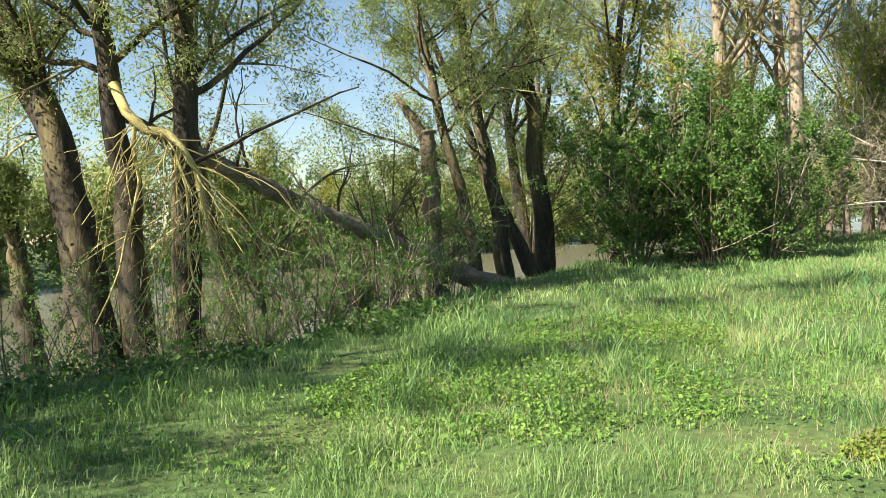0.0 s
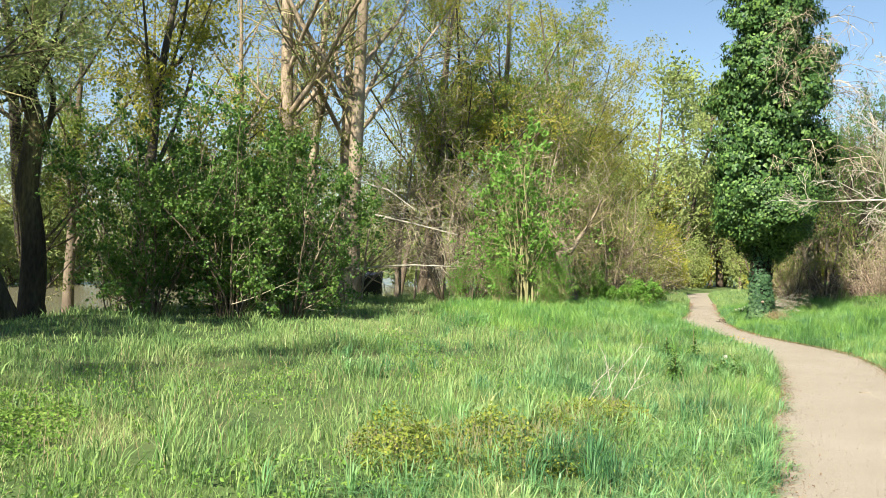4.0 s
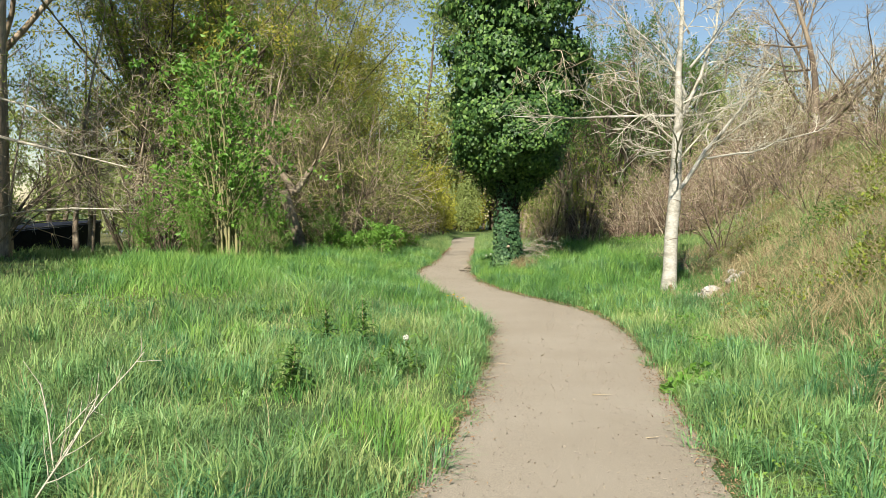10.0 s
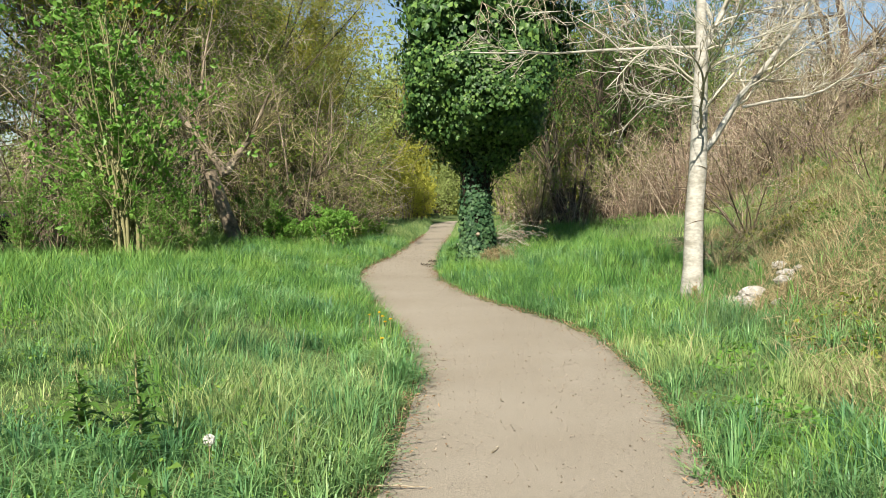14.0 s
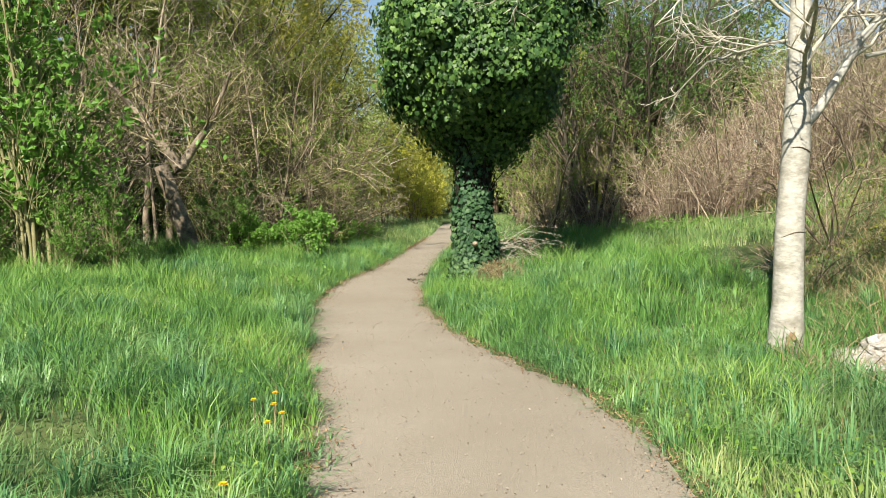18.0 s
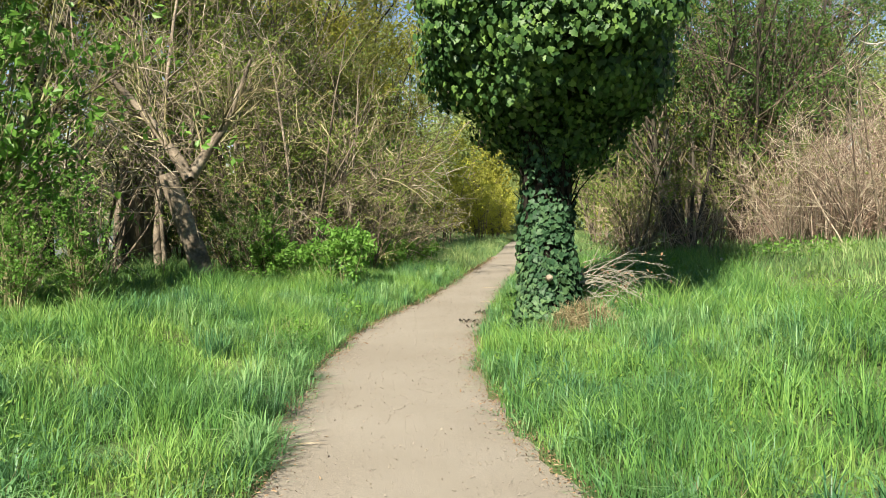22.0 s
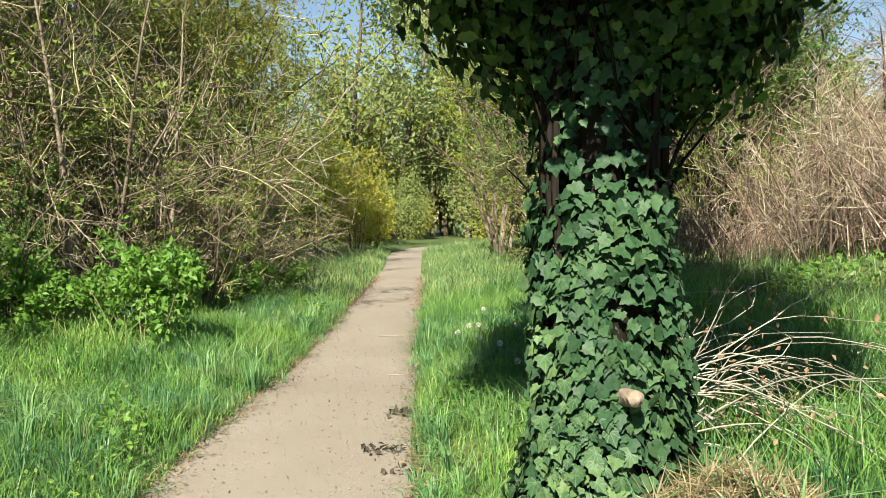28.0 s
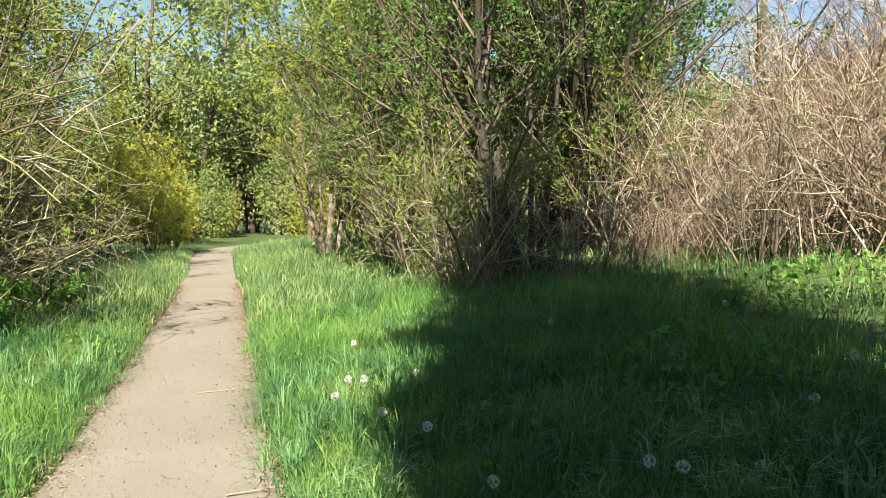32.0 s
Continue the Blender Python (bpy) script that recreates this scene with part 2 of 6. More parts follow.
M_BOAT = mat("dark_blue_hull", [(0.008, 0.010, 0.018), (0.015, 0.018, 0.03)], scale=2, bscale=15, rough=0.8, bump=0.1, spec=0.1)
M_BOATTRIM = mat("dark_rail", [(0.02, 0.02, 0.022), (0.05, 0.05, 0.05)], scale=5)
M_FLUFF = mat("seed_fluff", [(0.62, 0.6, 0.55), (0.75, 0.73, 0.68)], scale=50, bump=0, trans=0.3)
M_YELLOW = mat("yellow_petal", [(0.7, 0.42, 0.01), (0.8, 0.55, 0.02)], scale=60, bump=0, trans=0.2)
M_WALLFAR = mat("pale_render", [(0.6, 0.57, 0.52), (0.7, 0.67, 0.62)], scale=0.4)
M_ROOFFAR = mat("dark_roof_tile", [(0.12, 0.10, 0.09), (0.2, 0.16, 0.14)], scale=0.6)
M_GLASSFAR = mat("dark_pane", [(0.03, 0.035, 0.04), (0.05, 0.055, 0.06)], scale=1, rough=0.1)
M_WATER = bpy.data.materials.new("river_water")
M_WATER.use_nodes = True
wb = M_WATER.node_tree.nodes["Principled BSDF"]
wb.inputs["Base Color"].default_value, wb.inputs["Roughness"].default_value, wb.inputs["IOR"].default_value = (0.13, 0.12, 0.075, 1), 0.2, 1.33
wnz = M_WATER.node_tree.nodes.new("ShaderNodeTexNoise")
wnz.inputs["Scale"].default_value = 2.2
wbp = M_WATER.node_tree.nodes.new("ShaderNodeBump")
wbp.inputs["Strength"].default_value, wbp.inputs["Distance"].default_value = 0.1, 0.05
M_WATER.node_tree.links.new(wnz.outputs[0], wbp.inputs["Height"])
M_WATER.node_tree.links.new(wbp.outputs[0], wb.inputs["Normal"])

# ---- the ground plan ----
EDGE_Y = [-60, -14, -5, 0, 5, 8, 10.4, 13, 15.4, 17.2, 18.5, 19.5, 20.6, 22, 24, 26, 28, 31, 36, 42, 49, 57, 63, 69, 76, 90]
EDGE_L = [-9, -2.9, -1.75, -0.75, 0.17, 0.33, 0.63, 0.79, 0.80, 0.55, 0.25, -0.05, -0.25, -0.6, -0.93, -1.08, -1.08, -0.93, -0.97, -0.98, -1.05, -1.4, -1.5, -0.8, 1.5, 7]
EDGE_R = [-7.2, -1.2, -0.05, 1.05, 1.9, 2.16, 2.33, 2.6, 2.75, 2.66, 2.4, 2.0, 1.55, 1.1, 0.68, 0.5, 0.42, 0.4, 0.32, 0.3, 0.22, 0.1, 0.05, 1.0, 3.4, 9]


def edges(y):
    return np.interp(y, EDGE_Y, EDGE_L), np.interp(y, EDGE_Y, EDGE_R)


def river_edge(y):
    return np.interp(y, [-60, -20, 2, 8, 18, 30, 80, 200], [-9, -8.0, -8.6, -11.5, -14, -12, -13, -13])


def foot(y):
    return np.interp(y, [-60, 6, 14, 19, 26, 35, 50, 90], [4.6, 4.0, 4.1, 4.6, 6.6, 8.2, 11, 18])


def smooth(a, b, x):
    s = np.clip((x - a) / (b - a), 0, 1)
    return s * s * (3 - 2 * s)


def waves(x, y, k, seed=0.0):
    """A cheap smooth noise field, about -1 to 1."""
    return (np.sin(x * k + 1.3 + seed) * np.cos(y * k * 0.83 + 2.1 - seed) + 0.6 * np.sin((x + 0.7 * y) * k * 1.9 + seed * 2)
            + 0.4 * np.cos((x * 0.6 - y) * k * 3.1 + 0.4 + seed)) / 2.0


def ground(x, y):
    x, y = np.asarray(x, float), np.asarray(y, float)
    el, er = edges(y)
    dl, dr = el - x, x - er
    z = np.where((dl < 0) & (dr < 0), -0.04, 0.0)
    side = np.maximum(dl, dr)
    z = z + 0.05 * smooth(-0.05, 0.35, side)
    z = z + np.where(dl > 0, 0.012 * np.minimum(dl, 12) + 0.14 * smooth(0.4, 2.6, dl) * smooth(9, 6, dl) * smooth(10, 19, y) * smooth(46, 34, y), 0) + np.where(dr > 0, (0.06 + 0.07 * smooth(20, 25, y)) * np.minimum(dr, np.maximum(foot(y) - er, 0)), 0)
    bank = np.maximum(x - foot(y), 0)
    b = np.minimum(bank, 9.5)
    rise = 0.72 * b - 0.018 * b ** 2
    z = z + rise + 0.12 * np.minimum(bank, 1.5) * waves(x, y, 1.1)
    z = z + 0.045 * waves(x, y, 0.7) * smooth(0.3, 2, side)
    drop = river_edge(y) - x
    z = z - 1.9 * smooth(0, 6.5, drop)
    z = z + 2.3 * smooth(42, 50, drop + 0 * y)
    return z


def mesh_of(name, V, tris=None, quads=None, material=None, flat=False):
    """A mesh from arrays of corners, triangles and quads."""
    me = bpy.data.meshes.new(name)
    V = np.asarray(V, np.float32)
    tris = np.zeros((0, 3), int) if tris is None else np.asarray(tris, int)
    quads = np.zeros((0, 4), int) if quads is None else np.asarray(quads, int)
    loops = np.r_[tris.ravel(), quads.ravel()].astype(np.int32)
    starts = np.r_[np.arange(len(tris)) * 3, 3 * len(tris) + np.arange(len(quads)) * 4].astype(np.int32)
    me.vertices.add(len(V)), me.loops.add(len(loops)), me.polygons.add(len(starts))
    me.vertices.foreach_set("co", V.ravel())
    me.loops.foreach_set("vertex_index", loops)
    me.polygons.foreach_set("loop_start", starts)
    me.polygons.foreach_set("use_smooth", np.full(len(starts), not flat))
    if material:
        me.materials.append(material)
    me.update(calc_edges=True)
    me.validate()
    return me


def part(name, me, parent, label=""):
    ob = new(name, me)
    ob.parent = parent
    return tagged(ob, label=label) if label else ob


def thing(name, x, y, z, label, category, group="", rz=0.0, scale=1.0):
    e = new(name)
    e.empty_display_size = 0.2
    e.matrix_world = pose(x, y, z, 0, 0, rz) @ Matrix.Scale(scale, 4)
    return tagged(e, label, category, group)


def gz(x, y):
    return float(ground(x, y))


# ---- ground, path, river ----
def axis(fine_a, fine_b, step, far):
    inner = np.arange(fine_a, fine_b + 1e-6, step)
    grow = np.cumsum(step * 1.25 ** np.arange(1, 40))
    grow = grow[grow < far]
    return np.r_[(fine_a - grow)[::-1], inner, fine_b + grow]


gx, gy = axis(-20, 16, 0.25, 900), axis(-12, 62, 0.4, 1400)
GX, GY = np.meshgrid(gx, gy)
GZ = ground(GX, GY)
nx, ny = len(gx), len(gy)
idx = np.arange(nx * ny).reshape(ny, nx)
gquads = np.stack([idx[:-1, :-1], idx[:-1, 1:], idx[1:, 1:], idx[1:, :-1]], -1).reshape(-1, 4)
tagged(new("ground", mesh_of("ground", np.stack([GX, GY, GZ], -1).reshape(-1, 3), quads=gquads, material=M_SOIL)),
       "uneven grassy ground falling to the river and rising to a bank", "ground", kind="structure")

py = np.arange(-40, 90, 0.12)
pl, pr = edges(py)
rag = np.random.RandomState(5)
pl = pl - 0.04 + 0.09 * waves(py, py * 0, 2.6) + rag.normal(0, 0.03, len(py))
pr = pr + 0.04 + 0.09 * waves(py, py * 0 + 3, 2.2) + rag.normal(0, 0.03, len(py))
s = np.linspace(0, 1, 15)
PX = pl[:, None] * (1 - s) + pr[:, None] * s
PYY = np.repeat(py[:, None], 15, 1)
pel, per_ = edges(py)
PZ = 0.02 * (1 - np.minimum(np.abs((2 * PX - (pel + per_)[:, None]) / (per_ - pel)[:, None]), 1.2) ** 2) - 0.012
idx = np.arange(len(py) * 15).reshape(len(py), 15)
pquads = np.stack([idx[:-1, :-1], idx[:-1, 1:], idx[1:, 1:], idx[1:, :-1]], -1).reshape(-1, 4)
tagged(new("path", mesh_of("path", np.stack([PX, PYY, PZ], -1).reshape(-1, 3), quads=pquads, material=M_PATH)),
       "winding pale beige gritted footpath, dry, with ragged edges", "footpath", kind="structure")

wy = np.arange(-200, 300, 10.0)
wl, wr = river_edge(wy) - 52, river_edge(wy) - 2.6
WV = np.stack([np.r_[wl, wr], np.r_[wy, wy], np.full(2 * len(wy), -1.35)], -1)
k = np.arange(len(wy) - 1)
tagged(new("water", mesh_of("water", WV, quads=np.stack([k, k + len(wy), k + len(wy) + 1, k + 1], -1), material=M_WATER)),
       "slow brownish river reflecting the pale sky", "water", kind="structure")


# ---- builders for grass, leaves, twigs ----
def blades(rng, P, h, w, lean, droop=0.5, two=True):
    """Curved tapering blades rooted at P."""
    n = len(P)
    a = rng.uniform(0, 2 * np.pi, n)
    side = np.stack([np.cos(a), np.sin(a), np.zeros(n)], -1) * (np.asarray(w) / 2)[:, None]
    b = 4.0 * waves(P[:, 0], P[:, 1], 0.8, 2.2) + rng.normal(0, 2.0, n)
    bend = np.stack([np.cos(b), np.sin(b), np.zeros(n)], -1) * (np.asarray(lean) * h)[:, None]
    up = np.stack([np.zeros(n), np.zeros(n), h], -1)
    mid = P + 0.55 * up + 0.3 * bend
    tip = P + up * (1 - droop * 0.3 * rng.random(n))[:, None] + bend
    if two:
        V = np.stack([P - side, P + side, mid + 0.7 * side, mid - 0.7 * side, tip], 1).reshape(-1, 3)
        o = np.arange(n)[:, None] * 5
        T = np.concatenate([o + [0, 1, 2], o + [0, 2, 3], o + [3, 2, 4]])
    else:
        V = np.stack([P - side, P + side, tip], 1).reshape(-1, 3)
        T = np.arange(n)[:, None] * 3 + [0, 1, 2]
    return V, T


def unit(v):
    return v / np.maximum(np.linalg.norm(v, axis=-1, keepdims=True), 1e-9)


def leaf_cloud(rng, P, size, out=None, aspect=0.6, fold=0.25):
    """Folded diamond leaves at P: two triangles each; out gives the way they face."""
    n = len(P)
    nrm = unit(rng.normal(0, 1, (n, 3)) + (0 if out is None else 1.6 * out))
    d = rng.normal(0, 1, (n, 3)) + np.array([0, 0, -0.5])
    d = unit(d - nrm * np.sum(d * nrm, 1, keepdims=True))
    s = np.cross(nrm, d)
    size = np.broadcast_to(size, (n,)) * rng.uniform(0.6, 1.3, n)
    L = size[:, None]
    base, tip = P - 0.5 * L * d, P + 0.5 * L * d
    a = P + s * L * aspect / 2 + nrm * L * fold * 0.5 - 0.08 * L * d
    b = P - s * L * aspect / 2 + nrm * L * fold * 0.5 - 0.08 * L * d
    V = np.stack([base, a, tip, b], 1).reshape(-1, 3)
    o = np.arange(n)[:, None] * 4
    return V, np.concatenate([o + [0, 1, 2], o + [0, 2, 3]])


def merge(pieces):
    VS, FS, o = [], [], 0
    for V, F in pieces:
        VS.append(V), FS.append(np.asarray(F) + o)
        o += len(V)
    return np.concatenate(VS), np.concatenate(FS)


def tubes(paths, radii, sides=4):
    """Tapered tubes round stacked paths (n, k, 3) with radii (n, k)."""
    paths, radii = np.asarray(paths, float), np.asarray(radii, float)
    n, k, _ = paths.shape
    tan = unit(np.gradient(paths, axis=1))
    ref = np.where(np.abs(tan[..., 2:3]) > 0.9, np.array([1.0, 0, 0]), np.array([0, 0, 1.0]))
    ref = np.broadcast_to(ref[:, :1], tan.shape)
    u = unit(np.cross(tan, ref))
    v = np.cross(tan, u)
    ang = np.arange(sides) * 2 * np.pi / sides
    ring = u[:, :, None] * np.cos(ang)[None, None, :, None] + v[:, :, None] * np.sin(ang)[None, None, :, None]
    V = paths[:, :, None] + ring * radii[:, :, None, None]
    base = (np.arange(n)[:, None, None] * k + np.arange(k - 1)[None, :, None]) * sides
    j = np.arange(sides)[None, None, :]
    j2 = (j + 1) % sides
    Q = np.stack([base + j, base + j2, base + sides + j2, base + sides + j], -1).reshape(-1, 4)
    return V.reshape(-1, 3), Q


def limb(rng, p, d, L, k, wob, up):
    steps = unit(np.asarray(d)[None] + np.cumsum(rng.normal(0, wob, (k, 3)), 0) + np.array([0, 0, 1.0]) * (up * np.linspace(0, 1, k))[:, None])
    return np.concatenate([[p], p + np.cumsum(steps * (L / k), 0)])


def turned(rng, d, deg):
    d = np.asarray(d)
    s = unit(np.cross(d, rng.normal(0, 1, 3)))
    a = radians(deg)
    return unit(d * math.cos(a) + s * math.sin(a))


class Plant:
    """Grows branches level by level: levels hold (count, length share, angle, wobble, upward bend, points, start share)."""

    def __init__(self, seed):
        self.rng, self.paths, self.radii = np.random.RandomState(seed), {}, {}

    def add(self, level, path, rad):
        self.paths.setdefault(level, []).append(path), self.radii.setdefault(level, []).append(rad)

    def stem(self, p, d, L, r, k=10, wob=0.05, up=0.0, level=0, tip=0.25, flare=0.0):
        path = limb(self.rng, np.asarray(p, float), unit(np.asarray(d, float)), L, k, wob, up)
        rad = r * np.linspace(1, tip, k + 1)
        if flare:
            rad = rad * (1 + flare * np.exp(-np.linspace(0, 1, k + 1) * 14))
        self.add(level, path, rad)
        return path, rad

    def sprout(self, level, count, share, angle, wob, up, k, lo=0.2, thin=0.55, tip=0.2, hi=1.0, minr=0.0025):
        r = self.rng
        for path, rad in zip(self.paths[level - 1], self.radii[level - 1]):
            L = np.sum(np.linalg.norm(np.diff(path, axis=0), axis=1))
            for _ in range(count if isinstance(count, int) else r.poisson(count)):
                u = r.uniform(lo, hi)
                f = u * (len(path) - 1)
                i = min(int(f), len(path) - 2)
                p = path[i] + (path[i + 1] - path[i]) * (f - i)
                d = turned(r, unit(path[i + 1] - path[i]), angle * r.uniform(0.6, 1.3))
                ll = L * share * r.uniform(0.5, 1.2) * (1.15 - 0.55 * u)
                r0 = max((rad[i] + (rad[i + 1] - rad[i]) * (f - i)) * thin, minr)
                new_path = limb(r, p, d, ll, k, wob, up)
                self.add(level, new_path, np.maximum(r0 * np.linspace(1, tip, k + 1), minr * 0.5))

    def mesh(self, name, levels, material, sides=4):
        pieces = [tubes(np.stack(self.paths[q]), np.stack(self.radii[q]), sides) for q in levels if q in self.paths]
        V, Q = merge(pieces)
        return mesh_of(name, V, quads=Q, material=material)

    def parts(self, name, level, material, e, sides=6, label=""):
        for path, rad in zip(self.paths[level], self.radii[level]):
            V, Q = tubes(path[None], rad[None], sides)
            part(name, mesh_of(name, V, quads=Q, material=material), e, label)

    def points(self, levels, per, lo=0.3):
        out = []
        for q in levels:
            if q in self.paths:
                A = np.stack(self.paths[q])
                n, k, _ = A.shape
                reps = self.rng.poisson(per, n)
                i = np.repeat(np.arange(n), reps)
                f = self.rng.uniform(lo, 1, len(i)) * (k - 1)
                j = np.minimum(f.astype(int), k - 2)
                out.append(A[i, j] + (A[i, j + 1] - A[i, j]) * (f - j)[:, None])
        return np.concatenate(out)

    def leaves(self, name, levels, per, size, material, spread=0.03, lo=0.3, aspect=0.55):
        P = self.points(levels, per, lo)
        P = P + self.rng.normal(0, spread, P.shape)
        V, T = leaf_cloud(self.rng, P, size, aspect=aspect)
        return mesh_of(name, V, tris=T, material=material, flat=True)


# ---- kinds of plants ----
def bare_shrub(seed, h, stems, spread, twig_mat, leaf_mat, leaf_n, leaf_size, label, group, x, y, rz=0, name="shrub", cat="shrub", up=0.25, droop=0.0, dense=1.0, fine=2.2, aspect=0.55, bark=None, low=0.1, thick=0.0025, ang=45, girth=1.0):
    """A many-stemmed shrub of thin crossing twigs with small young leaves."""
    p = Plant(seed)
    for i in range(stems):
        a = p.rng.uniform(0, 2 * np.pi)
        lean = spread * p.rng.uniform(0.2, 1)
        p.stem((0.25 * math.cos(a), 0.25 * math.sin(a), -0.05), (lean * math.cos(a), lean * math.sin(a), 1), h * p.rng.uniform(0.6, 1.05),
               0.035 * girth * h / 5 * p.rng.uniform(0.6, 1.3), k=8, wob=0.07, up=-droop)
    p.sprout(1, 9 * dense, 0.5, ang, 0.10, up, 5, lo=low)
    p.sprout(2, 6 * dense, 0.55, ang + 3, 0.12, up * 0.6, 3, lo=0.05, minr=thick * 1.3)
    p.sprout(3, fine * dense, 0.6, 45, 0.12, 0.1, 2, lo=0.1, minr=thick)
    e = thing(name, x, y, gz(x, y), label, cat, group, rz)
    p.parts("stem", 0, bark or M_BARK, e, 6)
    tagged(part("branchwork", p.mesh("branchwork", [1], twig_mat, 4), e), kind="stuff")
    tagged(part("twig_tangle", p.mesh("twig_tangle", [2, 3], twig_mat, 3), e), kind="stuff")
    if leaf_n:
        tagged(part("foliage", p.leaves("foliage", [2, 3], leaf_n, leaf_size, leaf_mat, 0.05, lo=0.1, aspect=aspect), e), kind="stuff")
    return e


def willow(seed, h, r, leaf_mat, leaf_n, label, group, x, y, rz=0, lean=(0, 0), bark=None, crown_lo=0.3, hang=-0.9, name="willow_tree", leaf=0.15, limbs=14, spread=48, share=0.42, sub=8, twig=None, wob=0.035, ends=5, fine=0.005):
    """A tall tree with rising limbs, hanging twigs and strips of small leaves."""
    p = Plant(seed)
    p.stem((0, 0, -0.3), (lean[0], lean[1], 1), h, r, k=14, wob=wob, tip=0.12, flare=0.5)
    p.sprout(1, limbs, share, spread, 0.07, 0.45, 8, lo=crown_lo, thin=0.5)
    p.sprout(2, sub, 0.45, 48, 0.09, 0.1, 4, lo=0.1, thin=0.5, minr=0.006)
    p.sprout(3, ends, 0.65, 45, 0.10, hang, 3, lo=0.1, minr=fine)
    e = thing(name, x, y, gz(x, y), label, "tree", group, rz)
    trunk = part("trunk", p.mesh("trunk", [0], bark or M_BARK, 10), e)
    p.parts("limb", 1, bark or M_BARK, trunk, 6)
    tagged(part("twig_tangle", p.mesh("twig_tangle", [2, 3], twig or M_OLIVETWIG, 3), e), kind="stuff")
    if leaf_n:
        tagged(part("crown", p.leaves("crown", [2, 3], leaf_n, leaf, leaf_mat, 0.16, lo=0.1, aspect=0.42), e), kind="stuff")
    return e


def far_tree(seed, h, leaf_mat, label, group, x, y, low=0.15):
    """A far tree: trunk, a few limbs and a crown of coarse leaf sprays."""
    p = Plant(seed)
    p.stem((0, 0, -0.3), (0.05, 0, 1), h, 0.25, k=8, wob=0.05, tip=0.12)
    p.sprout(1, 12, 0.42, 55, 0.08, 0.4, 5, lo=low, thin=0.5)
    p.sprout(2, 7, 0.5, 50, 0.1, -0.2, 2, lo=0.1, minr=0.02)
    e = thing("tree", x, y, gz(x, y), label, "tree", group)
    part("trunk", p.mesh("trunk", [0], M_BARK, 7), e)
    tagged(part("branchwork", p.mesh("branchwork", [1, 2], M_BARK, 3), e), kind="stuff")
    tagged(part("crown", p.leaves("crown", [1, 2], 38, 0.30, leaf_mat, 0.5, lo=0.1, aspect=0.5), e), kind="stuff")
    return e


def again(source, places):
    """Copies of a plant: x, y, turn, size."""
    for x, y, rz, size in places:
        copy_thing(source, pose(x, y, gz(x, y), 0, 0, rz) @ Matrix.Scale(size, 4))


def knotty(points, radii, seed, sides=12, rough=0.12):
    pts, rr = np.asarray(points, float), np.asarray(radii, float)
    t = np.linspace(0, len(pts) - 1, 28)
    path = np.stack([np.interp(t, np.arange(len(pts)), pts[:, i]) for i in range(3)], -1)
    V, Q = tubes(path[None], np.interp(t, np.arange(len(pts)), rr)[None], sides)
    r = np.random.RandomState(seed)
    c = np.repeat(path, sides, 0)
    V = c + (V - c) * (1 + rough * r.normal(0, 1, (len(V), 1)))
    cap = [list(range(sides)), list(range(len(V) - sides, len(V)))]
    T = np.array([[q[0], q[i], q[i + 1]] for q in cap for i in range(1, sides - 1)])
    return V, T, Q


# ---- riverside trees seen at the start ----
popl = willow(11, 22, 0.33, M_PALEWILLOW, 5, "tall poplar with pale straight trunk by the river", "riverside poplars", -14.6, 25.5, bark=M_PALEBARK, crown_lo=0.28, hang=-0.3, name="poplar_tree", limbs=14, wob=0.015)
again(popl, [(-12.1, 25.6, 130, 0.98), (-14.9, 28.0, 220, 0.8), (-13.7, 28.6, 300, 0.9), (-18.0, 28.2, 80, 0.7)])
dw = willow(12, 14, 0.22, M_PALEWILLOW, 9, "leaning dark riverside willow with sparse young leaves", "riverside willows", -18.0, 6.5, lean=(-0.13, -0.09), bark=M_DARKBARK, crown_lo=0.3, hang=-0.7, limbs=18, leaf=0.09, sub=8, share=0.36)
again(dw, [(-16.4, 16.0, 20, 0.95), (-14.5, -6, 10, 1.0)])


def river_tree(seed, pts, r, limbs, label, lo=0.35, leaf_n=26):
    """A riverside willow whose trunk follows pts; hanging twigs and fine leaves above."""
    pts = np.asarray(pts, float)
    base = pts[0].copy()
    t = np.linspace(0, len(pts) - 1, 15)
    path = np.stack([np.interp(t, np.arange(len(pts)), pts[:, i]) for i in range(3)], -1) - base
    p = Plant(seed)
    path[1:-1] += p.rng.normal(0, 0.04, (13, 3))
    p.add(0, path, r * np.linspace(1.15, 0.25, 15))
    p.sprout(1, limbs, 0.34, 50, 0.17, 0.3, 8, lo=lo, thin=0.38)
    p.sprout(2, 8, 0.5, 48, 0.11, 0.0, 4, lo=0.1, thin=0.5, minr=0.006)
    p.sprout(3, 6, 0.65, 45, 0.12, -0.9, 3, lo=0.1, minr=0.004)
    e = tagged(new("willow_tree"), label, "tree", "riverside willows")
    e.matrix_world = Matrix.Translation(base)
    V, T, Q = knotty(path, p.radii[0][0], seed, 12, 0.05)
    trunk = part("trunk", mesh_of("trunk", V, T, Q, M_RIVERBARK), e)
    p.parts("limb", 1, M_RIVERBARK, trunk, 6)
    tagged(part("twig_tangle", p.mesh("twig_tangle", [2, 3], M_OLIVETWIG, 3), e), kind="stuff")
    tagged(part("crown", p.leaves("crown", [2, 3], leaf_n, 0.085, M_PALEWILLOW, 0.12, lo=0.1, aspect=0.4), e), kind="stuff")


